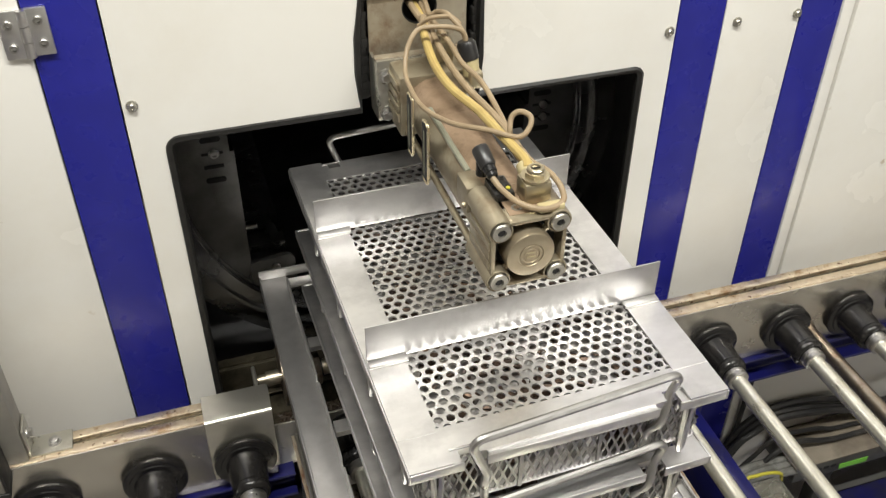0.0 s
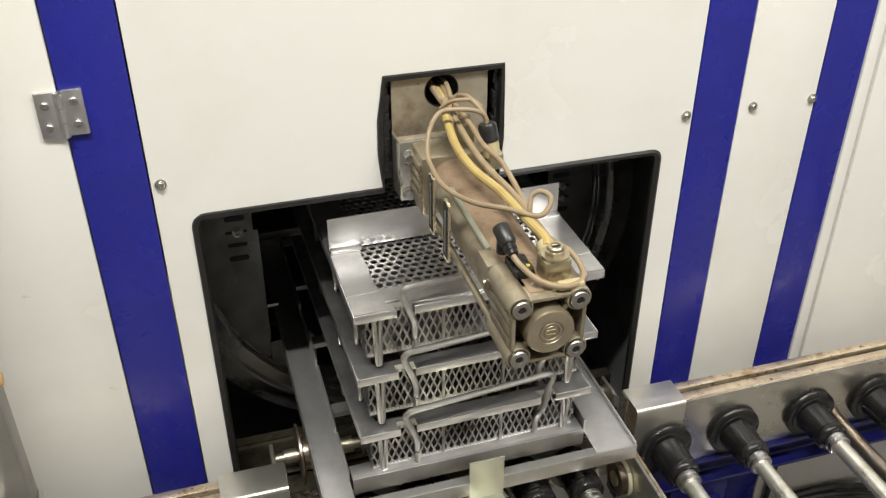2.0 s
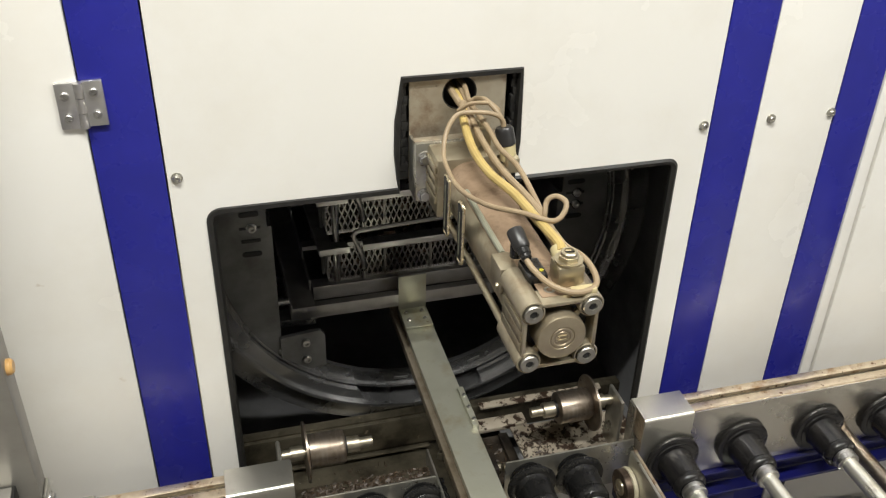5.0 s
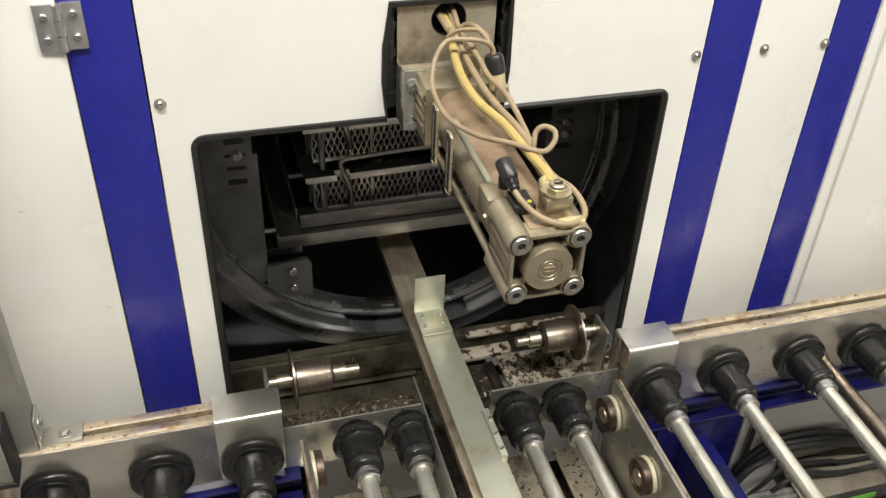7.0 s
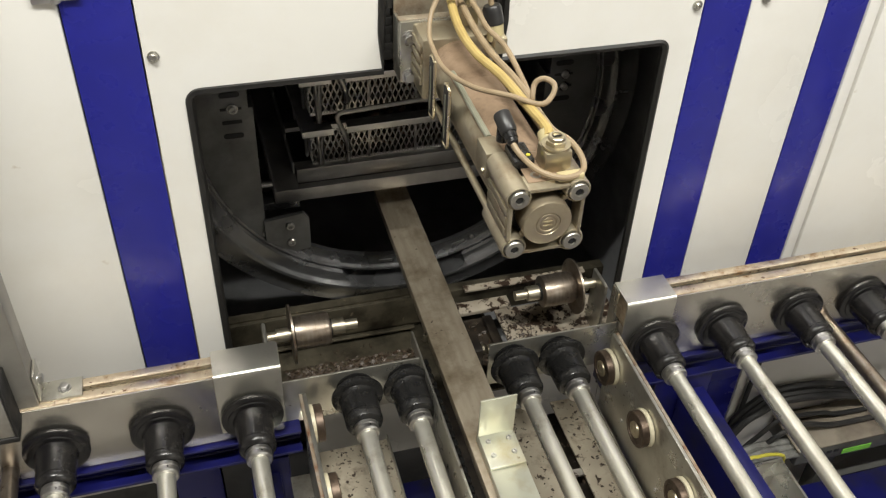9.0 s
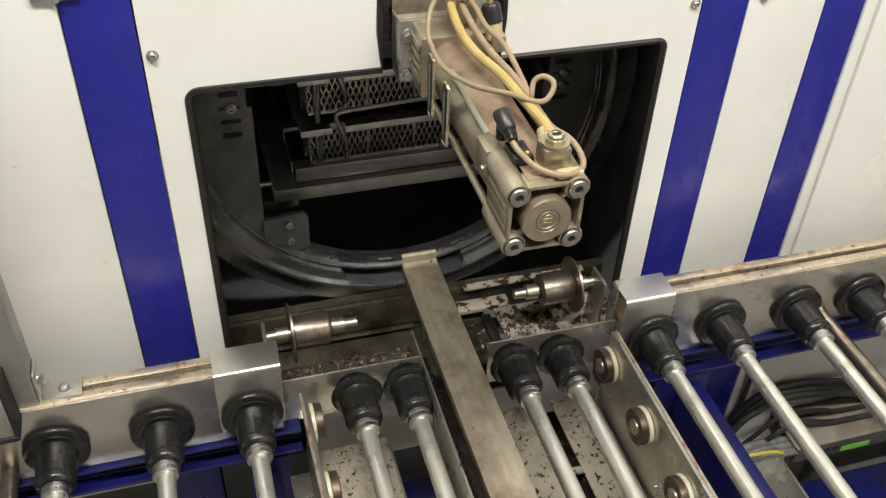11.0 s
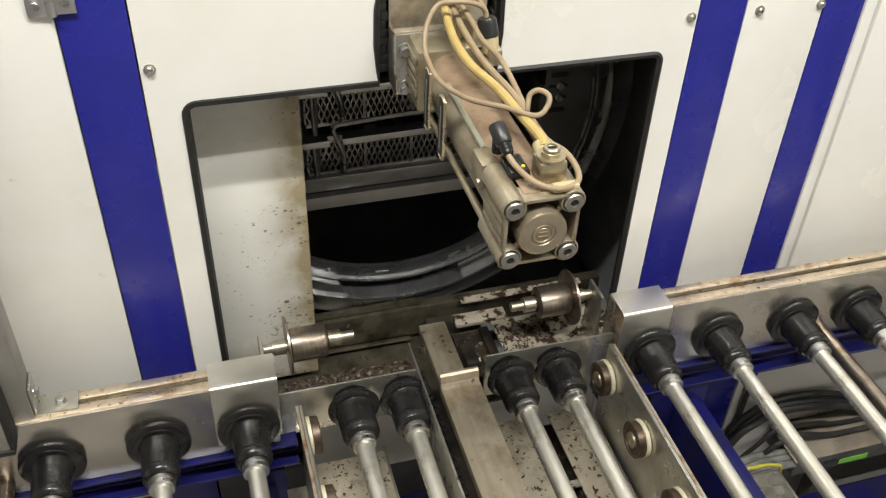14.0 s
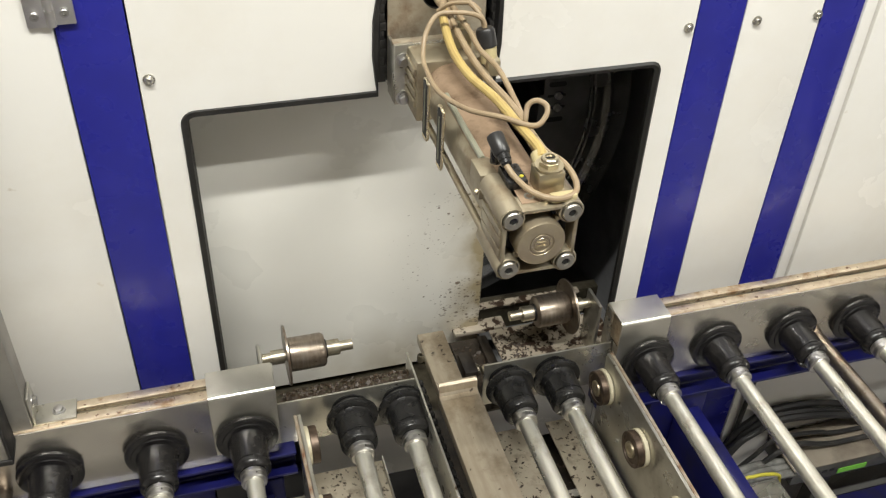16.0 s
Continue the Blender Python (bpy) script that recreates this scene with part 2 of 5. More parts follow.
CHIPS = surf("swarf", (0.055, 0.034, 0.019), (0.022, 0.014, 0.008), 0.5, 0.05, 300, 0)
HUBM = surf("dusty_black_plastic", (0.008, 0.0075, 0.008), (0.014, 0.013, 0.0125), 0.25, 0, 45, 0.04, (0.065, 0.057, 0.048), 30, 0.58, 0.94, rough_var=0.09)
AMBER = surf("amber_plastic", (0.55, 0.33, 0.12), (0.48, 0.27, 0.09), 0.35, 0, 40, 0.02)
PARTS = surf("oily_turned_parts", (0.20, 0.13, 0.09), (0.09, 0.07, 0.06), 0.4, 0.8, 60, 0)
GREEN = surf("green_label", (0.20, 0.55, 0.06), None, 0.4)
GREY = surf("grey_plastic", (0.085, 0.085, 0.076), (0.065, 0.064, 0.056), 0.5, 0, 20, 0.03, (0.035, 0.032, 0.028), 16, 0.5, 0.7)
CONCRETE = surf("concrete_floor", (0.30, 0.28, 0.25), (0.25, 0.235, 0.21), 0.7, 0, 12, 0.1, (0.12, 0.11, 0.10), 3, 0.5, 0.7)
PLASTER = surf("hall_wall", (0.76, 0.74, 0.70), (0.72, 0.70, 0.66), 0.8, 0, 8)
LAMP = bpy.data.materials.new("lamp_glow")
LAMP.use_nodes = True
LAMP.node_tree.nodes["Principled BSDF"].inputs["Emission Color"].default_value = (1, 0.94, 0.85, 1)
LAMP.node_tree.nodes["Principled BSDF"].inputs["Emission Strength"].default_value = 8


# ---------------------------------------------------------------- mesh tools
def box(bm, x0, x1, y0, y1, z0, z1, bev=0.0):
    r = bmesh.ops.create_cube(bm, size=1)
    vs = r["verts"]
    for v in vs:
        v.co = Vector(((x0 + x1) / 2 + v.co.x * (x1 - x0), (y0 + y1) / 2 + v.co.y * (y1 - y0), (z0 + z1) / 2 + v.co.z * (z1 - z0)))
    if bev:
        es = list({e for v in vs for e in v.link_edges})
        bmesh.ops.bevel(bm, geom=es, offset=bev, segments=2, affect="EDGES", profile=0.5)
    return bm


def lathe(bm, axis, centre, prof, n=24):
    """Turned shape: prof holds (along, radius) pairs; closed at both ends."""
    c = Vector(centre)
    rings = []
    for a, r in prof:
        ring = []
        for i in range(n):
            u, w = r * math.cos(2 * math.pi * i / n), r * math.sin(2 * math.pi * i / n)
            o = {"x": (a, u, w), "y": (w, a, u), "z": (u, w, a)}[axis]
            ring.append(bm.verts.new(c + Vector(o)))
        rings.append(ring)
    for r0, r1 in zip(rings, rings[1:]):
        for i in range(n):
            f = bm.faces.new((r0[i], r0[(i + 1) % n], r1[(i + 1) % n], r1[i]))
            f.smooth = True
    bm.faces.new(rings[0][::-1])
    bm.faces.new(rings[-1])
    return bm


def smooth_path(pts, step=6):
    """Catmull-Rom through the points."""
    p = [Vector(q) for q in pts]
    p = [p[0] * 2 - p[1]] + p + [p[-1] * 2 - p[-2]]
    out = []
    for i in range(1, len(p) - 2):
        for k in range(step):
            t = k / step
            a, b, c, d = p[i - 1:i + 3]
            out.append(0.5 * (2 * b + (c - a) * t + (2 * a - 5 * b + 4 * c - d) * t * t + (3 * b - a - 3 * c + d) * t ** 3))
    return out + [p[-2]]


def tube(bm, pts, r, n=8, flat=1.0):
    """A round bar along a line of points."""
    p = [Vector(q) for q in pts]
    rings, up = [], Vector((0.13, 0.21, 0.97))
    for i, q in enumerate(p):
        d = (p[min(i + 1, len(p) - 1)] - p[max(i - 1, 0)]).normalized()
        s = d.cross(up)
        s = s.normalized() if s.length > 1e-4 else d.orthogonal().normalized()
        w = s.cross(d).normalized()
        up = w
        rings.append([bm.verts.new(q + r * (math.cos(2 * math.pi * k / n) * s + flat * math.sin(2 * math.pi * k / n) * w)) for k in range(n)])
    for r0, r1 in zip(rings, rings[1:]):
        for k in range(n):
            bm.faces.new((r0[k], r0[(k + 1) % n], r1[(k + 1) % n], r1[k])).smooth = True
    bm.faces.new(rings[0][::-1])
    bm.faces.new(rings[-1])
    return bm


def prism(bm, outline, y0, y1):
    """An outline of (x, z) pairs, thick from y0 to y1."""
    f = bm.faces.new([bm.verts.new((x, y0, z)) for x, z in outline])
    r = bmesh.ops.extrude_face_region(bm, geom=[f])
    for v in r["geom"]:
        if isinstance(v, bmesh.types.BMVert):
            v.co.y = y1
    bmesh.ops.recalc_face_normals(bm, faces=bm.faces[:])
    return bm


def prism_z(bm, outline, z0, z1):
    """An outline of (x, y) pairs, thick from z0 to z1."""
    f = bm.faces.new([bm.verts.new((x, y, z0)) for x, y in outline])
    r = bmesh.ops.extrude_face_region(bm, geom=[f])
    for v in r["geom"]:
        if isinstance(v, bmesh.types.BMVert):
            v.co.z = z1
    bmesh.ops.recalc_face_normals(bm, faces=bm.faces[:])
    return bm


def prism_x(bm, outline, x0, x1):
    """An outline of (y, z) pairs, long from x0 to x1."""
    f = bm.faces.new([bm.verts.new((x0, y, z)) for y, z in outline])
    r = bmesh.ops.extrude_face_region(bm, geom=[f])
    for v in r["geom"]:
        if isinstance(v, bmesh.types.BMVert):
            v.co.x = x1
    return bm


def arc(cx, cz, r, a0, a1, n):
    return [(cx + r * math.cos(radians(a0 + (a1 - a0) * i / n)), cz + r * math.sin(radians(a0 + (a1 - a0) * i / n))) for i in range(n + 1)]


def part(name, bm, material, parent=None, label="", off=(0, 0, 0)):
    bmesh.ops.recalc_face_normals(bm, faces=bm.faces[:])
    me = bpy.data.meshes.new(name)
    bm.to_mesh(me)
    bm.free()
    me.set_sharp_from_angle(angle=radians(32))
    me.materials.append(material)
    ob = new(name, me)
    ob.parent = parent
    ob.location = off
    return tagged(ob, label)


def B():
    return bmesh.new()


def thing(name, at, label, category, group="", kind=""):
    ob = new(name)
    ob.location = at
    ob.empty_display_size = 0.05
    return tagged(ob, label, category, group, kind)


def socket_bolt(name, parent, x, y, z, r, h, material, axis="y", sign=-1):
    """A round-headed screw with a hollow six-sided socket."""
    bm = B()
    s = sign
    lathe(bm, axis, (x, y, z), [(0, r), (s * h * 0.8, r), (s * h, r * 0.86), (s * h, r * 0.55), (s * h * 0.12, r * 0.50)], 14)
    bmesh.ops.recalc_face_normals(bm, faces=bm.faces[:])
    return part(name, bm, material, parent)


def hex_bolt(name, parent, x, y, z, r, h, material, axis="z", sign=1):
    bm = B()
    lathe(bm, axis, (x, y, z), [(0, r * 1.35), (sign * h * 0.25, r * 1.35)], 14)
    lathe(bm, axis, (x, y, z), [(sign * h * 0.25, r), (sign * h * 0.92, r), (sign * h, r * 0.85)], 6)
    for f in bm.faces:
        f.smooth = False
    bmesh.ops.recalc_face_normals(bm, faces=bm.faces[:])
    return part(name, bm, material, parent)


# ---------------------------------------------------------------- hall
def build_hall():
    fl = part("floor", box(B(), -4, 7, -7, 2.5, -0.1, 0.0), CONCRETE)
    tagged(fl, "grey concrete workshop floor with oil stains", "floor", "", "structure")
    for nm, a in (("wall_south", (-4, 7, -7.2, -7, 0, 4.2)), ("wall_west", (-4.2, -4, -7, 2.5, 0, 4.2)),
                  ("wall_east", (7, 7.2, -7, 2.5, 0, 4.2)), ("wall_north", (-4, 7, 2.5, 2.7, 0, 4.2))):
        tagged(part(nm, box(B(), *a), PLASTER), "plain pale workshop wall", "wall", "", "structure")
    tagged(part("ceiling", box(B(), -4, 7, -7, 2.5, 4.2, 4.3), PLASTER), "plain pale workshop ceiling", "ceiling", "", "structure")
    # two fittings over the conveyor, and a long row farther down the hall
    for x, y, z, ln, power in ((-0.15, -1.08, 3.6, 1.4, 95), (1.65, -1.52, 3.6, 1.4, 73), (4.0, -5.0, 3.0, 2.4, 68)):
        lampob = thing("ceiling_light", (x, y, z), "long white fluorescent fitting hanging from the ceiling", "lamp", "ceiling lights")
        h = ln / 2 + 0.05
        part("housing", box(B(), -h, h, -0.09, 0.09, 0.0, 4.2 - z, 0.004), WHITE, lampob)
        part("tube", box(B(), 0.05 - h, h - 0.05, -0.03, 0.03, -0.012, -0.002), LAMP, lampob)
        ld = bpy.data.lights.new("fluorescent_tube", "AREA")
        ld.shape, ld.size, ld.size_y, ld.energy, ld.color = "RECTANGLE", ln, 0.06, power, (1.0, 0.98, 0.905)
        lo = new("fluorescent_tube", ld)
        lo.matrix_world = pose(x, y, z - 0.02)


XC = 0.3345          # middle of the opening and of the baskets


# ---------------------------------------------------------------- washer cabinet
def build_cabinet():
    cab = thing("washing_machine", (0, 0, 0), "large white and blue industrial parts washer cabinet", "machine")
    T = 2.15
    zb = 0.12
    r = 0.014
    out = [(-0.0105, 0.578), (-0.0105, T), (0.6755, T), (0.6755, zb), (0.6373, zb)]
    edge = [(0.6373, 0.60)] + arc(0.6373 - r, 1.251 - r, r, 0, 90, 5) + [(0.408, 1.251), (0.410, 1.300), (0.409, 1.396), (0.263, 1.396), (0.2575, 1.345), (0.2565, 1.30), (0.2585, 1.251)]
    edge += arc(0.0298 + r, 1.251 - r, r, 90, 180, 5) + [(0.0298, 0.60)]
    out += edge + [(0.0298, 0.578)]
    part("front_panel", prism(B(), out, 0.0, 0.016), WHITE, cab, "white painted sheet with a rounded loading opening")
    part("rubber_seal", tube(B(), [(x, 0.006, z) for x, z in edge], 0.0062, 6, 1.6), RUBBER, cab, "black rubber edging round the opening")
    for x0, x1 in ((-0.0842, -0.0125), (0.677, 0.744), (0.8641, 0.9265)):
        part("blue_stripe", box(B(), x0, x1, -0.001, 0.016, zb, T, 0.0015), BLUE, cab, "dark blue painted upright strip")
    part("door_leaf", box(B(), -1.2, -0.0856, -0.004, 0.014, 0.570, T, 0.002), WHITE, cab, "white hinged cabinet door")
    part("side_panel", box(B(), 0.7455, 0.8625, 0.0, 0.016, zb, T, 0.001), WHITE, cab)
    part("trim", box(B(), 0.928, 0.9465, -0.003, 0.014, zb, T, 0.002), WHITE, cab)
    part("side_panel", box(B(), 0.951, 2.2, -0.004, 0.014, zb, T, 0.002), WHITE, cab)
    part("gap_backing", box(B(), -1.2, -0.013, 0.017, 0.022, zb, T), HOLE, cab)
    part("gap_backing", box(B(), 0.66, 2.2, 0.017, 0.022, zb, T), HOLE, cab)
    # body behind the front
    part("lower_panel", box(B(), 0.137, 0.636, 0.0, 0.016, 0.52, 0.655, 0.001), WHITE, cab)
    part("lower_panel", box(B(), 0.137, 0.636, 0.003, 0.016, zb, 0.518, 0.001), SUMP, cab, "dark grey sump sheet")
    part("lower_panel", box(B(), -0.0105, 0.135, 0.004, 0.016, zb, 0.576, 0.001), SUMP, cab, "dark grey sump sheet")
    part("lower_panel", box(B(), -1.2, -0.0856, 0.002, 0.014, zb, 0.566, 0.001), GREY, cab, "grey sheet below the cabinet door")
    part("roof", box(B(), -1.2, 2.2, 0.0, 1.3, T, T + 0.02), WHITE, cab)
    part("side", box(B(), -1.22, -1.2, 0.0, 1.3, 0.0, T + 0.02), WHITE, cab)
    part("side", box(B(), 2.2, 2.22, 0.0, 1.3, 0.0, T + 0.02), WHITE, cab)
    part("back", box(B(), -1.2, 2.2, 1.3, 1.32, 0.0, T), WHITE, cab)
    part("plinth", box(B(), -1.2, 2.2, 0.02, 1.3, 0.0, zb - 0.002), DARK, cab)
    # screws of the front
    for x, z in ((0, 1.3), (0.6667, 1.2965), (0.766, 1.2965), (0.8576, 1.2965)):
        lathe_bm = lathe(B(), "y", (x, 0, z), [(0.0, 0.0068), (-0.0014, 0.0066), (-0.0016, 0.0052), (-0.004, 0.0046), (-0.0052, 0.0034), (-0.0052, 0.0020), (-0.004, 0.0018)], 16)
        bmesh.ops.recalc_face_normals(lathe_bm, faces=lathe_bm.faces[:])
        part("panel_screw", lathe_bm, GALV, cab, "small round steel screw")
    # hinge
    hinge = part("hinge", box(B(), -0.1085, -0.0885, -0.0085, -0.0045, 1.3745, 1.4265, 0.001), STEEL, cab, "polished steel butt hinge")
    part("leaf", box(B(), -0.0815, -0.0608, -0.0062, -0.0015, 1.375, 1.4265, 0.001), STEEL, hinge)
    for k in range(3):
        part("knuckle", lathe(B(), "z", (-0.085, -0.007, 1.3748 + k * 0.0172), [(0, 0.005), (0.0166, 0.005)], 14), STEEL, hinge)
    for x, y, z in ((-0.0995, -0.0085, 1.4125), (-0.0995, -0.0085, 1.3875), (-0.0705, -0.0062, 1.414), (-0.0705, -0.0062, 1.3885)):
        socket_bolt("screw", hinge, x, y, z, 0.0048, 0.0035, WIRE)
    # plate behind the upper notch, with the hole for the hoses
    # The gap's darkness is the colour of this added backing sheet.
    part("notch_backing", box(B(), 0.245, 0.422, 0.050, 0.054, 1.24, 1.41), HOLE, cab, "near-black sheet standing in for the shaded gap behind the notch")
    hx, hz, hr = 0.3335, 1.3723, 0.0212
    bm = B()
    rim = arc(hx, hz, hr, 225, 585, 28)[:-1]
    corners = [(0.2725, 1.258), (0.391, 1.258), (0.391, 1.3925), (0.2725, 1.3925)]
    for y in (0.003, 0.006):
        ins, outs = [bm.verts.new((x, y, z)) for x, z in rim], [bm.verts.new((x, y, z)) for x, z in corners]
        for k in range(4):
            q = [ins[(7 * k + n) % 28] for n in range(8)]
            bm.faces.new([outs[k], outs[(k + 1) % 4]] + q[::-1])
    part("notch_plate", bm, NOTCHM, cab, "stained galvanized plate behind the notch")
    bm = tube(B(), [(x, 0.0045, z) for x, z in arc(hx, hz, hr, 0, 360, 28)], 0.0016, 6)
    part("hose_grommet", bm, RUBBER, cab, "black rubber rim of the hole where the hoses pass")
    for x0, x1 in ((0.2585, 0.2705), (0.400, 0.4065)):
        bm = B()
        for k in range(12):
            z = 1.262 + k * 0.011
            d = 0.0015 * math.sin(k * 2.3)
            box(bm, x0 + d, x1 + d, 0.006, 0.020, z, z + 0.0112, 0.001)
        part("notch_trim", bm, RUBBER, cab, "ragged black sealing strip")
    # washing chamber
    part("chamber_wall", box(B(), -0.10, -0.08, 0.022, 1.3, 0.55, 1.5), CHAMBER, cab)
    part("chamber_wall", box(B(), 0.77, 0.79, 0.022, 1.3, 0.55, 1.5), CHAMBER, cab)
    part("chamber_roof", box(B(), -0.08, 0.77, 0.062, 1.28, 1.45, 1.47), CHAMBER, cab)
    part("chamber_back", box(B(), -0.08, 0.77, 1.26, 1.28, 0.57, 1.45), CHAMBER, cab)
    part("chamber_floor", box(B(), -0.08, 0.77, 0.022, 1.26, 0.55, 0.57), CHAMBER, cab)
    return cab


def ring_outline(cx, cz, r0, r1, a0, a1, n):
    return arc(cx, cz, r1, a0, a1, n) + arc(cx, cz, r0, a1, a0, n)


def build_drum():
    """The turning basket drum behind the opening."""
    dr = thing("rotary_drum", (0.342, 0.225, 1.056), "dark wet steel rotating drum ring inside the washer", "drum")
    dr.scale = (1.106, 1.106, 1.106)
    part("outer_ring", prism(B(), ring_outline(0, 0, 0.312, 0.345, 150, 390, 72), -0.010, 0.012), DARK, dr, "dark steel guide ring")
    part("ring_step", prism(B(), ring_outline(0, 0, 0.308, 0.3125, 150, 390, 72), -0.022, 0.03), DARK, dr)
    part("inner_ring", prism(B(), ring_outline(0, 0, 0.262, 0.286, 150, 390, 72), 0.0, 0.008), DARK, dr, "thin polished ring face")
    part("ring_rim", prism(B(), ring_outline(0, 0, 0.284, 0.288, 150, 390, 72), -0.004, 0.028), DARK, dr)
    sh = ring_outline(0, 0, 0.288, 0.311, 168, 250, 30)
    part("guide_shoe", prism(B(), sh, -0.016, -0.006), DARK, dr, "polished steel guide segment")
    part("shoe_tip", prism(B(), [(0.288 * math.cos(radians(250)), 0.288 * math.sin(radians(250))), (0.311 * math.cos(radians(250)), 0.311 * math.sin(radians(250))), (0.311 * math.cos(radians(254.5)), 0.311 * math.sin(radians(254.5)))], -0.016, -0.006), DARK, dr)
    part("guide_shoe", prism(B(), ring_outline(0, 0, 0.290, 0.311, 289, 372, 30), -0.012, -0.004), DARK, dr)
    c = 0.211
    a = math.degrees(math.acos(c / 0.283))
    for s in (-1, 1):
        seg = [(s * 0.283 * math.cos(radians(-a + 2.0 * a * k / 24)), 0.283 * math.sin(radians(-a + 2.0 * a * k / 24))) for k in range(25)]
        part("side_plate", prism(B(), seg, -0.004, 0.003), PLATE, dr, "dark steel side plate with slots")
        part("plate_edge", box(B(), min(s * c, s * (c - 0.006)), max(s * c, s * (c - 0.006)), -0.004, 0.03, -0.18, 0.03), PLATE, dr)
        heights = (0.052, 0.031, 0.011, -0.010) if s < 0 else (0.045, 0.027, 0.008, -0.012)
        for k, zz in enumerate(heights):
            xx = s * (0.2335 if s < 0 else 0.231)
            if k in (0, 3):
                sl = [(xx + q * 0.0095 + 0.0038 * math.cos(radians(a1)), zz + 0.0038 * math.sin(radians(a1))) for q, a0 in ((1, -90), (-1, 90)) for a1 in range(a0, a0 + 181, 30)]
                part("slot", prism(B(), sl, -0.0052, -0.0041), HOLE, dr)
            elif s > 0 or k == 1:
                part("slot", box(B(), xx - 0.014, xx + 0.014, -0.0052, -0.0041, zz - 0.002, zz + 0.002, 0.0004), HOLE, dr)
                part("washer", lathe(B(), "y", (xx + 0.002, -0.0052, zz), [(0, 0.0075), (-0.0012, 0.0075)], 16), DARK, dr)
                socket_bolt("bolt", dr, xx + 0.002, -0.0064, zz, 0.0052, 0.004, WIRE)
            else:
                part("slot", box(B(), xx - 0.013, xx + 0.013, -0.0052, -0.0041, zz - 0.0025, zz + 0.0025, 0.001), HOLE, dr)
        part("bracket", prism(B(), [(s * 0.207, -0.156), (s * 0.150, -0.150), (s * 0.143, -0.160), (s * 0.143, -0.214), (s * 0.165, -0.218), (s * 0.207, -0.192)], -0.011, -0.0045), PLATE, dr, "bolted steel corner bracket")
        for zz in (-0.168, -0.198):
            socket_bolt("bolt", dr, s * 0.171, -0.011, zz, 0.006, 0.005, WIRE)
        part("tray_rail", box(B(), min(s * 0.150, s * 0.207), max(s * 0.150, s * 0.207), 0.03, 0.80, -0.168, -0.1552, 0.001), DARK, dr)
        part("stop_pin", lathe(B(), "x", (-s * 0.0 + s * 0.207, 0.03, -0.120), [(-s * 0.02, 0.005), (s * 0.0, 0.005), (s * 0.0, 0.008), (s * 0.006, 0.008)], 12), DARK, dr)
    for k in (-2, 2):
        an = radians(270 + k * 12)
        part("rivet", lathe(B(), "y", (0.274 * math.cos(an), 0, 0.274 * math.sin(an)), [(0, 0.0035), (-0.002, 0.003)], 10), WIRE, dr)
    for an in (218, 262, 287, 312):
        part("stamped_mark", prism(B(), ring_outline(0, 0, 0.2715, 0.2755, an, an + 4.4, 6), -0.0012, 0.0), WIRE, dr, "raised bright mark")
    return dr


def build_door():
    d = thing("sliding_door", (0, 0.075, 0.699), "white painted sliding door with brown oil spatter along its edge", "door")
    part("panel", box(B(), -0.72, 0.0, 0.0, 0.018, 0.0, 0.62, 0.002), DOORW, d)
    return d


# ---------------------------------------------------------------- baskets
def mesh_side(bm, p0, p1, z0, z1, pitch=0.0096, slope=0.40, w=0.0013):
    """Expanded-metal side from p0 to p1 (x, y), z0 to z1: crossing flat strands."""
    a, b = Vector((*p0, 0)), Vector((*p1, 0))
    ln = (b - a).length
    d = (b - a) / ln
    nrm = Vector((-d.y, d.x, 0))
    h = z1 - z0
    for s in (-1, 1):
        k = -h * slope if s > 0 else 0.0
        end = ln if s > 0 else ln + h * slope
        u = k
        while u < end:
            u0, u1, q0, q1 = u, u + s * h * slope, z0, z1
            lo, hi = (u0, u1) if s > 0 else (u1, u0)
            ca, cb = max(lo, 0), min(hi, ln)
            if cb - ca > 0.002:
                f = lambda uu: z0 + (uu - u0) / (u1 - u0) * h
                pa, pb = a + d * ca, a + d * cb
                pa.z, pb.z = f(ca), f(cb)
                along = (pb - pa).normalized()
                side = along.cross(nrm).normalized() * w
                dep = nrm * 0.0007 * (1 if s > 0 else 1.6)
                vs = [bm.verts.new(q) for q in (pa - side - dep, pa + side - dep, pa + side + dep, pa - side + dep,
                                                 pb - side - dep, pb + side - dep, pb + side + dep, pb - side + dep)]
                for i in range(4):
                    bm.faces.new((vs[i], vs[(i + 1) % 4], vs[4 + (i + 1) % 4], vs[4 + i]))
            u += pitch
    return bm


def frame_flat(bm, x0, x1, y0, y1, w, z0, z1):
    box(bm, x0, x1, y0, y0 + w, z0, z1)
    box(bm, x0, x1, y1 - w, y1, z0, z1)
    box(bm, x0, x0 + w, y0 + w, y1 - w, z0, z1)
    box(bm, x1 - w, x1, y0 + w, y1 - w, z0, z1)
    return bm


HW, LEN = 0.155, 0.497      # half width and length of a basket's rim


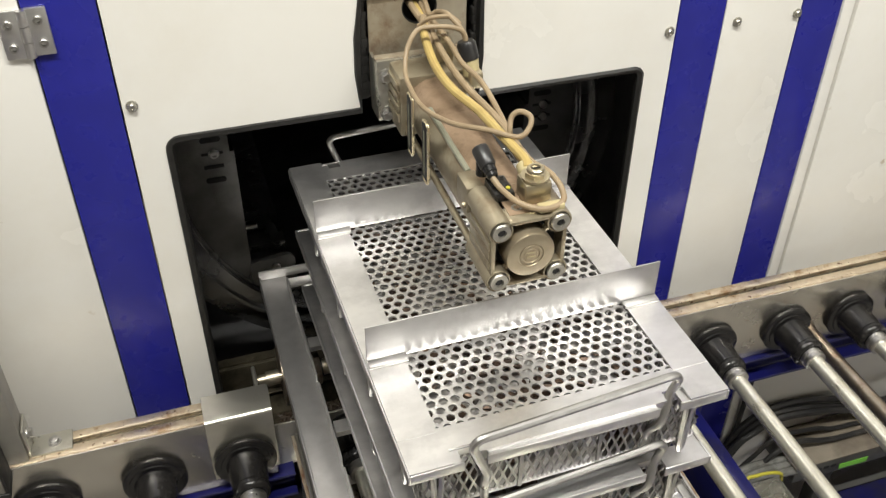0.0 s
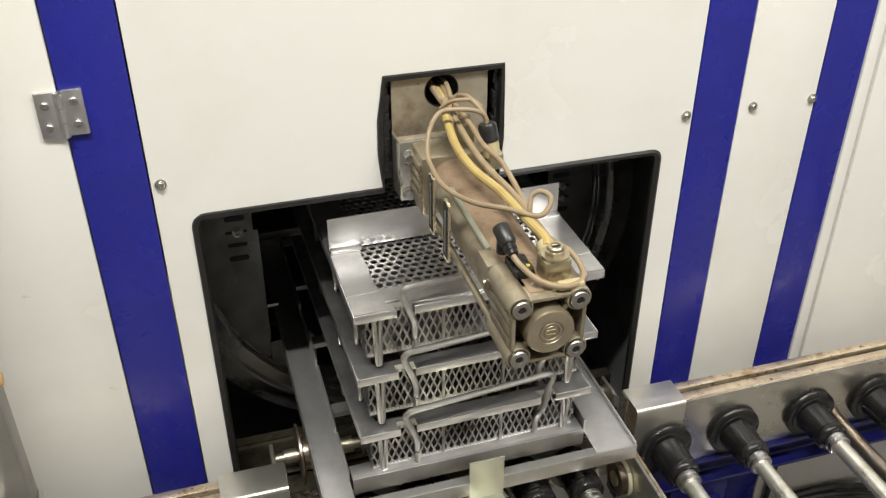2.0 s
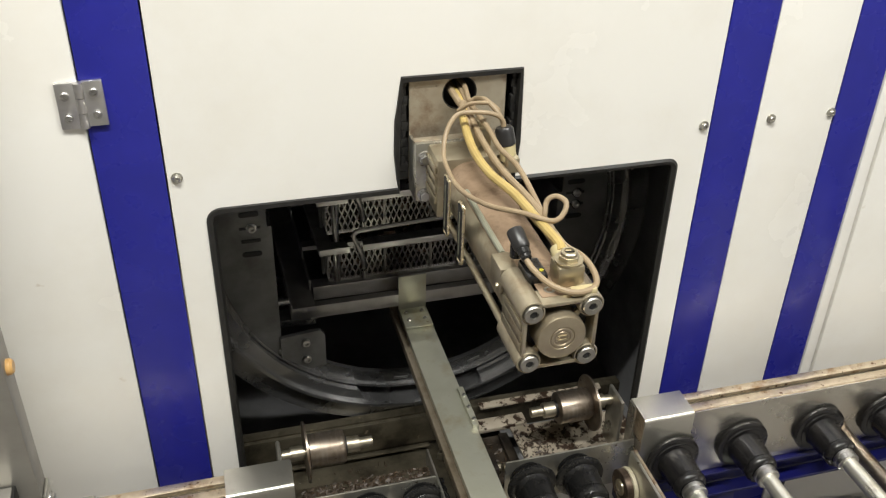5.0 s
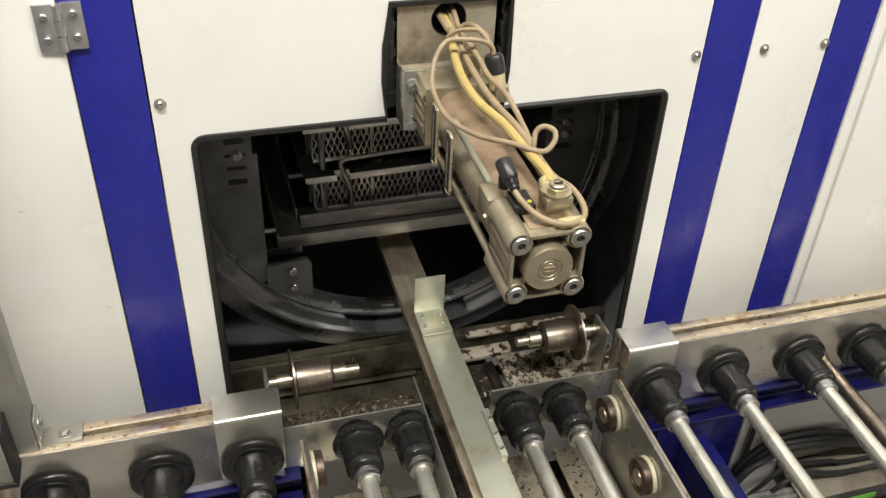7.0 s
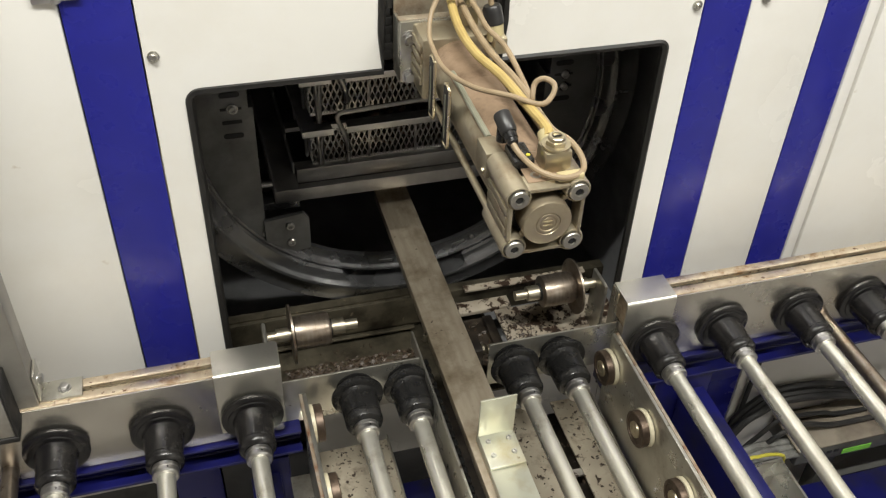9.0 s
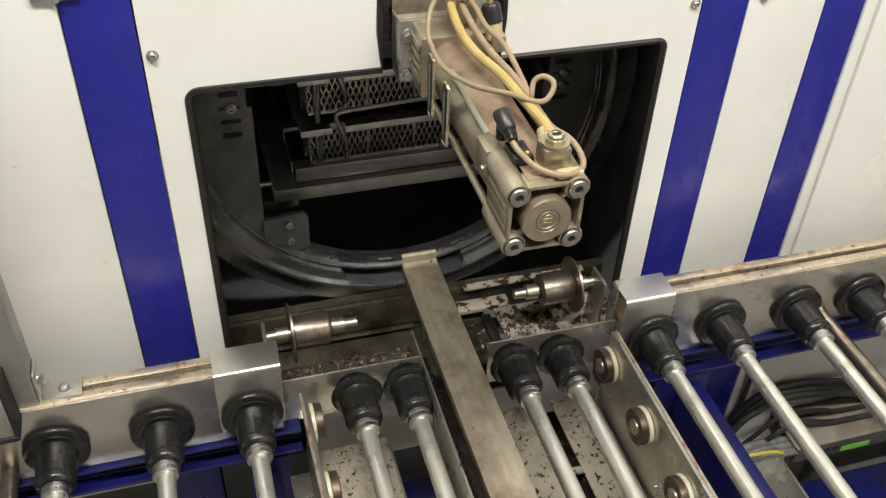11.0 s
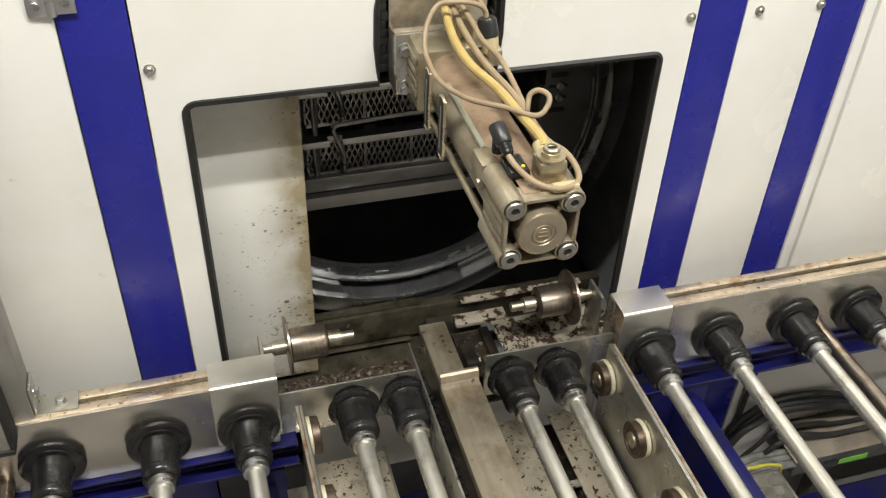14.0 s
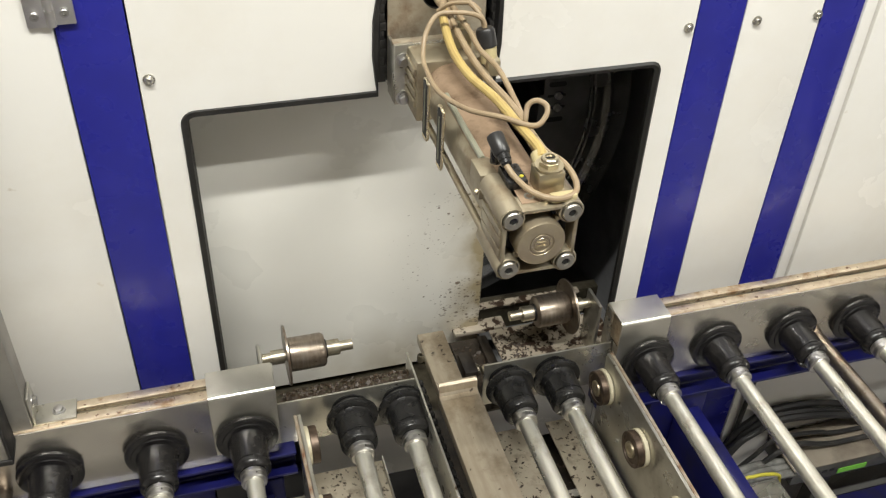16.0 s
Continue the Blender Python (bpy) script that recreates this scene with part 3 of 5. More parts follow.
def wire_handle(bm, s):
    """Bent round bar with two legs; s: -1 at the front end, 1 at the back."""
    y = -0.004 if s < 0 else LEN + 0.004
    yi = 0.008 if s < 0 else LEN - 0.008
    pts = [(-0.082, yi, -0.072), (-0.082, yi, -0.045), (-0.086, y, -0.020), (-0.095, y + s * 0.003, 0.006), (-0.101, y + s * 0.005, 0.024), (-0.0985, y + s * 0.005, 0.0305), (-0.092, y + s * 0.005, 0.033), (-0.07, y + s * 0.005, 0.033)]
    pts += [(0.07, y + s * 0.005, 0.033), (0.094, y + s * 0.005, 0.033), (0.1005, y + s * 0.005, 0.0305), (0.103, y + s * 0.005, 0.024), (0.098, y + s * 0.003, 0.006), (0.090, y, -0.020), (0.086, yi, -0.045), (0.085, yi, -0.072)]
    pts = [(x, q + 0.07 * (x + 0.104) * (1 if z > -0.01 else 0.3), z) for x, q, z in pts]
    return tube(bm, smooth_path(pts, 3), 0.0041, 10)


def build_basket(zr, lid):
    """One wire basket, rim at height zr. Origin: middle of the rim's front edge."""
    bk = thing("wire_basket", (XC, 0, zr), "stainless steel expanded-mesh parts basket" + (" topped by a perforated lid" if lid else " in a stack"), "basket", "stacked baskets")
    i = 0.014
    bm = frame_flat(B(), -HW, HW, 0.013, LEN - 0.013, 0.009, -0.003, 0.0)
    for y0, y1 in ((0.0, 0.013), (LEN - 0.013, LEN)):
        for x0, x1 in ((-HW, -0.108), (-0.083, 0.083), (0.108, HW)):
            box(bm, x0, x1, y0, y1, -0.003, 0.0)
    for x0, x1 in ((-HW + 0.009, -HW + 0.022), (HW - 0.022, HW - 0.009)):
        box(bm, x0, x1, 0.022, LEN - 0.022, -0.003, 0.0)
    part("rim", bm, STEEL, bk, "flat welded steel rim")
    for q in ((-HW, -0.106, -0.0025, 0.0), (-0.085, 0.085, -0.0025, 0.0), (0.106, HW, -0.0025, 0.0), (-HW, HW, LEN, LEN + 0.0025), (-HW - 0.0025, -HW, -0.0025, LEN + 0.0025), (HW, HW + 0.0025, -0.0025, LEN + 0.0025)):
        part("rim_lip", box(B(), *q, -0.0105, 0.001, 0.0008), STEEL, bk)
    for x0, x1, y0, y1 in ((-HW + i, HW - i, i, i + 0.002), (-HW + i, HW - i, LEN - i - 0.002, LEN - i),
                           (-HW + i, -HW + i + 0.002, i, LEN - i), (HW - i - 0.002, HW - i, i, LEN - i)):
        part("band", box(B(), x0, x1, y0, y1, -0.013, -0.003), STEEL, bk)
        part("bottom_band", box(B(), x0, x1, y0, y1, -0.0745, -0.068), STEEL, bk)
    c = ((-HW + i, i), (HW - i, i), (HW - i, LEN - i), (-HW + i, LEN - i))
    for k in range(4):
        part("mesh_side", mesh_side(B(), c[k], c[(k + 1) % 4], -0.070, -0.008, w=0.0012), MESHM, bk, "diamond expanded-metal side")
    bm = B()
    box(bm, -HW + i, HW - i, i, LEN - i, -0.0745, -0.0735)
    part("bottom", bm, STEEL, bk)
    for sx in (-1, 1):
        for y in (0.011, LEN - 0.011):
            x = sx * (HW - 0.028)
            bm = tube(B(), smooth_path([(x - 0.0045, y, -0.004), (x - 0.003, y, -0.045), (x - 0.0015, y, -0.082), (x + 0.0015, y, -0.082), (x + 0.003, y, -0.045), (x + 0.0045, y, -0.004)], 3), 0.0032, 6)
            part("wire_foot", bm, WIRE, bk)
        for q in (0.06, 0.18, 0.31, 0.43):
            x = sx * (HW - i + 0.002)
            bm = tube(B(), smooth_path([(x, q - 0.004, -0.004), (x, q - 0.004, -0.076), (x, q + 0.004, -0.076), (x, q + 0.004, -0.004)], 3), 0.0028, 6)
            part("wire_loop", bm, WIRE, bk)
    for x in (-0.045, 0.035):
        part("upright_strip", box(B(), x - 0.002, x + 0.002, i - 0.0025, i - 0.0005, -0.073, -0.004), MESHM, bk)
    for s in (-1, 1):
        part("handle", wire_handle(B(), s), WIRE, bk, "bent round-bar carrying handle")
    return bk


def build_load(zr, seed):
    """Small turned parts lying in a basket."""
    rnd = random.Random(seed)
    bm = B()
    for _ in range(230):
        x, y = rnd.uniform(-HW + 0.030, HW - 0.030), rnd.uniform(0.030, LEN - 0.030)
        z = -0.0735 + rnd.uniform(0.006, 0.030)
        r, ln = rnd.uniform(0.004, 0.0075), rnd.uniform(0.010, 0.024)
        a = rnd.uniform(0, math.pi)
        d = Vector((math.cos(a), math.sin(a), rnd.uniform(-0.2, 0.2))) * ln
        p = Vector((x, y, z))
        tube(bm, [p - d * 0.5, p + d * 0.5], r, 7)
    ob = part("machined_parts", bm, PARTS)
    ob.location = (XC, 0, zr)
    return tagged(ob, "small dark oily turned parts lying loose in the basket", "parts", "", "stuff")


def perforated(x0, x1, y0, y1, z0, z1, pitch, r):
    """A sheet of six-sided cells, each with a round hole through it."""
    vs, fs = [], []
    dy = pitch * math.sqrt(3) / 2
    R = pitch / math.sqrt(3)
    ny = int((y1 - y0) / dy)
    for j in range(ny + 1):
        y = y0 + (y1 - y0 - ny * dy) / 2 + j * dy
        x = x0 + (pitch / 2 if j % 2 else 0)
        while x <= x1 + 1e-6:
            b = len(vs)
            for k in range(12):
                a = math.pi / 6 * k
                ro = R if k % 2 else R * math.cos(math.pi / 6)
                co, si = math.cos(a), math.sin(a)
                vs += [(x + ro * co, y + ro * si, z1), (x + r * co, y + r * si, z1), (x + r * co, y + r * si, z0)]
            for k in range(12):
                p, q = b + 3 * k, b + 3 * ((k + 1) % 12)
                fs += [(p, q, q + 1, p + 1), (p + 1, q + 1, q + 2, p + 2)]
            x += pitch
    # neighbouring cells share their corners, so the sheet is one piece
    seen, keep, slot_of = {}, [], []
    for v in vs:
        key = tuple(round(c * 50000) for c in v)
        if key not in seen:
            seen[key] = len(keep)
            keep.append(v)
        slot_of.append(seen[key])
    me = bpy.data.meshes.new("perforated_sheet")
    me.from_pydata(keep, [], [tuple(slot_of[i] for i in f) for f in fs])
    me.update()
    return me


def build_lid(zr):
    """Perforated lid; origin in the middle of its front edge."""
    ld = thing("perforated_grille", (XC, 0, zr), "perforated stainless steel basket lid with two cross plates", "lid")
    w = HW + 0.001
    e = 0.0395
    nt = 0.014     # notches for the handles
    out = [(-w, -0.002), (-0.116, -0.002), (-0.116, nt), (-0.094, nt), (-0.094, 0.003), (0.094, 0.003), (0.094, nt), (0.116, nt), (0.116, -0.002), (w, -0.002), (w, e), (-w, e)]
    part("border", prism_z(B(), out, 0.001, 0.0035), STEEL, ld, "flat steel border with handle notches")
    part("border", prism_z(B(), [(x, LEN - y) for x, y in out], 0.001, 0.0035), STEEL, ld)
    for s in (-1, 1):
        x0, x1 = sorted((s * w, s * (w - 0.0375)))
        part("border", box(B(), x0, x1, e - 0.004, LEN - e + 0.004, 0.0015, 0.004), STEEL, ld)
        x0, x1 = sorted((s * w, s * (w - 0.0025)))
        part("lip", box(B(), x0, x1, 0, LEN, -0.008, 0.001), STEEL, ld)
    part("lip", box(B(), -w, -0.118, -0.002, 0.0, -0.008, 0.001), STEEL, ld)
    part("lip", box(B(), -0.092, 0.092, 0.003, 0.005, -0.008, 0.001), STEEL, ld)
    part("lip", box(B(), 0.118, w, -0.002, 0.0, -0.008, 0.001), STEEL, ld)
    me = perforated(-0.119, 0.119, 0.036, LEN - 0.036, 0.0, 0.0018, 0.0118, 0.0044)
    me.materials.append(STEEL)
    ob = new("perforated_sheet", me)
    ob.parent = ld
    for y in (0.1385, 0.3535):
        cp = part("cross_plate", box(B(), -w + 0.001, w - 0.001, y - 0.001, y + 0.001, 0.004, 0.0495, 0.0005), STEEL, ld, "upright steel cross plate")
        for s in (-1, 1):
            x0, x1 = sorted((s * (w - 0.001), s * (w - 0.040)))
            part("foot", box(B(), x0, x1, y - 0.011, y - 0.001, 0.004, 0.0075, 0.001), STEEL, cp)
    return ld


TRAY_F = -0.042      # tray's front ahead of the basket's front
TRAY_W, TRAY_L = 0.2125, 0.666


def build_tray():
    """Low carrier frame under the baskets. Origin: middle of its front edge, underside."""
    tr = thing("basket_tray", (XC, 0, 0.8845), "stainless steel carrier tray under the basket stack", "tray")
    W, L = TRAY_W, TRAY_L
    for s, wd in ((-1, 0.040), (1, 0.058)):
        a, b = sorted((s * W, s * (W - wd)))
        part("side_channel", box(B(), a, b, 0, L, 0.018, 0.0205, 0.0006), TRAYM, tr, "flat folded side rail with slots")
        a, b = sorted((s * W, s * (W - 0.0025)))
        part("skirt", box(B(), a, b, 0, L, 0.0, 0.018), TRAYM, tr)
        part("outer_lip", box(B(), a, b, 0.0, L, 0.0207, 0.0255, 0.0006), TRAYM, tr)
        a, b = sorted((s * (W - wd + 0.0025), s * (W - wd)))
        bm = B()
        for y0, y1, h in ((0.046, 0.12, 0.040), (0.12, 0.135, 0.026), (0.135, 0.265, 0.040), (0.265, 0.28, 0.026), (0.28, 0.41, 0.040), (0.41, 0.425, 0.026), (0.425, 0.555, 0.040), (0.555, 0.57, 0.026), (0.57, L - 0.03, 0.040)):
            box(bm, a, b, y0, y1, 0.0205, h)
        part("upstand", bm, TRAYM, tr)
    part("front_rail", box(B(), -W + 0.0005, W - 0.0005, -0.0025, -0.0002, -0.002, 0.0215, 0.0006), TRAYM, tr, "folded front skirt")
    part("front_rail", box(B(), -W + 0.0405, W - 0.0585, 0.0, 0.012, 0.018, 0.0205), TRAYM, tr)
    part("cross_rail", box(B(), -W + 0.043, W - 0.061, 0.0415, 0.066, 0.024, 0.028, 0.001), TRAYM, tr)
    part("cross_rail_face", box(B(), -W + 0.043, W - 0.061, 0.0378, 0.0412, 0.004, 0.0305, 0.0008), TRAYM, tr)
    part("back_rail", box(B(), -W + 0.043, W - 0.061, L - 0.030, L - 0.010, 0.018, 0.0205), TRAYM, tr)
    part("back_stop", box(B(), -W, W, L - 0.003, L, 0.0205, 0.036, 0.0006), TRAYM, tr)
    for y in (0.17, 0.33, 0.49):
        part("bearer", box(B(), -W + 0.043, W - 0.061, y, y + 0.02, 0.020, 0.028), TRAYM, tr)
    return tr


# ---------------------------------------------------------------- pusher
def build_pusher():
    up = thing("pusher_bar", (XC, 0, 0.871), "greenish galvanized pusher bar with an upright end plate", "pusher")
    part("bar", box(B(), -0.021, 0.026, -0.78, 0.004, -0.010, 0.0, 0.001), PUSH, up, "flat galvanized bar")
    bm = box(B(), -0.021, 0.026, -0.001, 0.0015, 0.003, 0.070, 0.0006)
    box(bm, -0.021, 0.026, -0.052, 0.0015, 0.0005, 0.0045, 0.0012)
    part("end_plate", bm, PUSH, up, "bent steel plate bolted to the bar's end")
    for x, y in ((-0.011, -0.012), (0.016, -0.012), (-0.011, -0.034), (0.016, -0.034)):
        socket_bolt("screw", up, x, y, 0.0045, 0.0034, 0.0025, WIRE, "z", 1)
    part("side_clip", box(B(), 0.020, 0.029, -0.30, -0.215, -0.006, 0.006, 0.001), PUSH, up)
    for y in (-0.235, -0.262, -0.288):
        socket_bolt("screw", up, 0.0245, y, 0.006, 0.003, 0.003, WIRE, "z", 1)
    lo = thing("pusher_slide", (XC, 0, 0.859), "brown oily telescopic slide under the pusher bar", "slide")
    part("bar", box(B(), -0.028, 0.028, -0.9, 0.0, -0.016, 0.0, 0.001), BARM, lo)
    part("lip", prism_x(B(), [(-0.012, 0.0004), (-0.005, 0.0012), (-0.002, 0.005), (-0.0015, 0.011), (0.0005, 0.0155), (0.004, 0.0175), (0.008, 0.0165), (0.0095, 0.0135), (0.0070, 0.0130), (0.0040, 0.0140), (0.0022, 0.0120), (0.0018, 0.004), (0.0018, -0.010), (0.0002, -0.010), (0.0002, 0.0002)], -0.027, 0.027), BARM, lo, "curled-up end lip")
    return up, lo


def build_pusher_bed():
    bed = thing("pusher_guide", (XC, 0, 0.83), "oily steel guide channel of the pusher", "guide")
    part("tongue", box(B(), -0.020, 0.020, -0.75, -0.004, -0.006, 0.010, 0.001), BARM, bed, "worn steel slide tongue")
    for s in (-1,):
        a, b = sorted((s * 0.0475, s * 0.0505))
        part("cheek", box(B(), a, b, -0.75, -0.055, -0.11, 0.030, 0.0008), GALV, bed)
    ch = part("energy_chain", box(B(), -0.043, -0.032, -0.74, -0.075, -0.040, -0.018), RUBBER, bed, "black oily cable chain")
    for k in range(44):
        part("link", box(B(), -0.044, -0.031, -0.0055, 0.0055, -0.005, 0.008, 0.002), PLASTIC, ch, "", (0, -0.082 - 0.015 * k, -0.016))
    for k in range(3):
        part("adjusting_bolt", lathe(B(), "x", (0.050 + 0.016 * k, -0.075 - 0.004 * k, -0.012), [(-0.007, 0.006), (-0.002, 0.009), (0.004, 0.009), (0.007, 0.006)], 10), BRASS if k else DIRTY, bed, "oily brass adjusting bolt")
    part("side_block", box(B(), 0.026, 0.046, -0.10, -0.058, -0.03, 0.012, 0.002), OIL_SHADE, bed)
    part("floor_plate", box(B(), -0.0475, 0.0475, -0.75, -0.055, -0.11, -0.107), OIL_SHADE, bed)
    socket_bolt("end_screw", bed, -0.030, -0.060, 0.012, 0.005, 0.012, DIRTY, "z", 1)
    return bed


# ---------------------------------------------------------------- conveyor
def build_roller(inner):
    """Origin on the roller's axis at the mounting face; the rod runs towards the operator."""
    rl = thing("conveyor_roller", (0, 0, 0), "zinc-plated roller rod with a black plastic " + ("grooved hub" if inner else "flanged hub"), "roller", "conveyor rollers")
    if inner:
        pr = [(0, 0.013), (-0.002, 0.013), (-0.0025, 0.0225), (-0.0040, 0.0258), (-0.0065, 0.0262), (-0.0078, 0.0215), (-0.0092, 0.0215), (-0.0100, 0.0258), (-0.0125, 0.0266), (-0.0142, 0.0262), (-0.0152, 0.0218), (-0.0170, 0.0218), (-0.0180, 0.0300),
              (-0.0195, 0.0345), (-0.0220, 0.0360), (-0.0255, 0.0355), (-0.0275, 0.0325), (-0.0280, 0.0272), (-0.0300, 0.0262), (-0.0380, 0.0260), (-0.0615, 0.0252), (-0.0622, 0.0238), (-0.0640, 0.0238), (-0.0648, 0.0254), (-0.0710, 0.0252), (-0.0750, 0.0232), (-0.0772, 0.0195), (-0.0775, 0.012)]
    else:
        pr = [(0, 0.030), (-0.0012, 0.034), (-0.0018, 0.0385), (-0.0035, 0.0408), (-0.0060, 0.0412), (-0.0085, 0.0408), (-0.0100, 0.0385), (-0.0108, 0.0335), (-0.0125, 0.0330), (-0.0135, 0.0270), (-0.018, 0.0258), (-0.0530, 0.0238), (-0.0538, 0.0228), (-0.0552, 0.0228), (-0.0558, 0.0243), (-0.0610, 0.0241), (-0.0640, 0.0222), (-0.0662, 0.0190), (-0.0662, 0.012)]
    bm = lathe(B(), "y", (0, 0, 0), pr, 32)
    bmesh.ops.recalc_face_normals(bm, faces=bm.faces[:])
    part("hub", bm, PLASTIC if inner else HUBM, rl, "glossy black plastic hub" if inner else "dusty black plastic hub")
    e = pr[-1][0]
    bm = lathe(B(), "y", (0, 0, 0), [(e - 0.0002, 0.0150), (e - 0.0010, 0.0168), (e - 0.0060, 0.0168), (e - 0.0066, 0.0160), (e - 0.0074, 0.0160), (e - 0.0080, 0.0168), (e - 0.0140, 0.0168), (e - 0.0155, 0.0152), (e - 0.0155, 0.0120)], 28)
    bmesh.ops.recalc_face_normals(bm, faces=bm.faces[:])
    part("collar", bm, WIRE, rl, "turned steel set collar")
    part("set_screw", lathe(B(), "z", (0.004, e - 0.0105, 0.0158), [(0, 0.0014), (0.0006, 0.0014)], 8), PLASTIC, rl)
    part("rod", lathe(B(), "y", (0, 0, 0), [(-0.61, 0.0115), (e - 0.014, 0.0115)], 24), ROD, rl)
    return rl


def build_conveyor():
    # rails left and right of the opening
    for nm, x0, x1, dsc in (("rail", -0.95, 0.088, ""), ("rail", 0.588, 1.9, "")):
        ra = thing("conveyor_rail", ((x0 + x1) / 2, -0.1, 0.78), "aluminium profile rail with a brown-stained slotted top", "rail", "conveyor rails")
        a, b = x0 - (x0 + x1) / 2, x1 - (x0 + x1) / 2
        bm = B()
        for y0, y1 in ((-0.017, -0.003), (0.005, 0.019)):
            box(bm, a, b, y0, y1, 0.118, 0.125, 0.0012)
        box(bm, a, b, -0.017, 0.019, 0.075, 0.118)
        part("top_profile", bm, ALUTOP, ra, "stained aluminium profile with a T-slot")
        part("slot_floor", box(B(), a, b, -0.003, 0.005, 0.118, 0.120), DIRTY, ra)
        part("face_plate", box(B(), a, b, -0.0205, -0.0172, 0.0, 0.1235, 0.001), ALU, ra, "smooth grey aluminium face plate")
        part("back_profile", box(B(), a, b, -0.015, 0.017, 0.0, 0.074), ALU, ra)
    # bent covers at the rail ends
    for x0, x1, s in ((-0.006 + 0.012, 0.0915, 1), (0.583, 0.660, -1)):
        cv = thing("rail_cover", ((x0 + x1) / 2, -0.1, 0.85), "bent galvanized sheet cover over the rail's end", "cover", "rail covers")
        w = (x1 - x0) / 2
        ol = [(0.024, 0.0585)] + [(-0.0185 + 0.006 * math.cos(radians(q)), 0.0525 + 0.006 * math.sin(radians(q))) for q in (90, 108, 126, 144, 162, 180)] + [(-0.0245, -0.050), (-0.0217, -0.050), (-0.0217, 0.0557), (0.024, 0.0557)]
        bm = prism_z(B(), [(q, -p) for p, q in ol], -w, w)
        bmesh.ops.transform(bm, matrix=Matrix(((0, 0, 1, 0), (0, -1, 0, 0), (1, 0, 0, 0), (0, 0, 0, 1))), verts=bm.verts[:])
        part("sheet", bm, COVER, cv)
        part("end_flange", box(B(), s * w - 0.0015, s * w + 0.0015, 0.006, 0.024, -0.03, 0.056), GALV, cv)
    # spools at both sides of the opening
    for x, s in ((0.147, 1), (0.519, -1)):
        sp = thing("flanged_roller", (x, -0.02, 0.860), "worn brown steel guide roller with a thin round flange", "roller", "guide rollers")
        bm = lathe(B(), "x", (0, 0, 0), [(-0.026, 0.021), (-0.024, 0.0245), (0.022, 0.0245), (0.026, 0.022)], 28)
        part("drum", bm, BROWNM, sp, "smooth turned drum")
        bm = lathe(B(), "x", (-s * 0.028, 0, 0), [(-0.0015, 0.043), (0.0015, 0.043)], 32)
        part("flange", bm, BROWNM, sp)
        bm = lathe(B(), "x", (0, 0, 0), [(-0.066, 0.0075), (0.066, 0.0075)], 16)
        lathe(bm, "x", (s * 0.038, 0, 0), [(-0.009, 0.0115), (0.009, 0.0115)], 16)
        lathe(bm, "x", (-s * 0.041, 0, 0), [(-0.009, 0.0105), (0.009, 0.0105)], 16)
        part("axle", bm, AXLE, sp, "bright steel axle with set collars")
        for q in (-0.0285, 0.0285):
            part("seal_ring", lathe(B(), "x", (q, 0, 0), [(-0.0022 if q > 0 else -0.0004, 0.0135), (0.0004 if q > 0 else 0.0022, 0.0135)], 20), RUBBER, sp)
        part("axle_plate", box(B(), -s * 0.066 - 0.003, -s * 0.066 + 0.003, -0.034, 0.012, -0.10, 0.020, 0.0025), GALV, sp)
    # plates that carry the inner rollers
    for x0, x1 in ((0.0925, 0.284), (0.386, 0.582)):
        mp = thing("roller_bracket", ((x0 + x1) / 2, -0.1, 0.77), "galvanized angle bracket carrying the inner rollers", "bracket", "roller brackets")
        w = (x1 - x0) / 2
        part("face", box(B(), -w, w, -0.006, -0.003, 0.004, 0.087, 0.001), GALV, mp)
        if x0 < 0.3:
            part("drip_tray", box(B(), -w, w, -0.003, 0.034, 0.064, 0.067), DIRTY, mp, "drip ledge covered in dark swarf")
    # roller rods
    out = build_roller(False)
    out.location = (-0.199, -0.1212, 0.83)
    for x in (-0.068, 0.048, 0.634, 0.749, 0.880, 0.995, 1.115, 1.235):
        copy_thing(out, pose(x, -0.1212 if x not in (0.048, 0.634) else -0.1248, 0.83))
    inn = build_roller(True)
    inn.location = (0.190, -0.1065, 0.83)
    for x in (0.262, 0.418, 0.489):
        copy_thing(inn, pose(x, -0.1065, 0.83))
    # tracks with small wheels
    for x, s, top in ((0.118, 1, 0.857), (0.5655, -1, 0.862)):
        tk = thing("wheel_track", (x, -0.13, 0.70), "upright galvanized track plate with small bearing wheels", "track", "wheel tracks")
        part("plate", box(B(), -0.0025, 0.0025, -0.57, 0.0, -0.02, top - 0.70, 0.001), GALV, tk)
        part("top_edge", box(B(), *sorted((-s * 0.0027, -s * 0.0075)), -0.57, 0.0, top - 0.705, top - 0.70, 0.001), RUSTY, tk, "rust-spotted turned-over top edge")
        part("foot_flange", box(B(), min(0, -s * 0.03), max(0, -s * 0.03), -0.57, 0.0, -0.02, -0.017), GALV, tk)
        for k, y in enumerate((-0.018, -0.134, -0.250, -0.366, -0.48)):
            wh = part("wheel", lathe(B(), "x", (0, 0, 0), [(s * 0.0095, 0.024), (s * 0.0100, 0.0258), (s * 0.0195, 0.0258), (s * 0.0205, 0.0245), (s * 0.0205, 0.0205), (s * 0.0190, 0.0200), (s * 0.0190, 0.0125)], 28), RUSTY2, tk, "rusty steel bearing wheel", (0, y, 0.112))
            part("nylon_ring", lathe(B(), "x", (0, 0, 0), [(s * 0.0030, 0.0255), (s * 0.0036, 0.0268), (s * 0.0088, 0.0268), (s * 0.0094, 0.0255)], 28), NYLON, wh, "yellowed nylon ring")
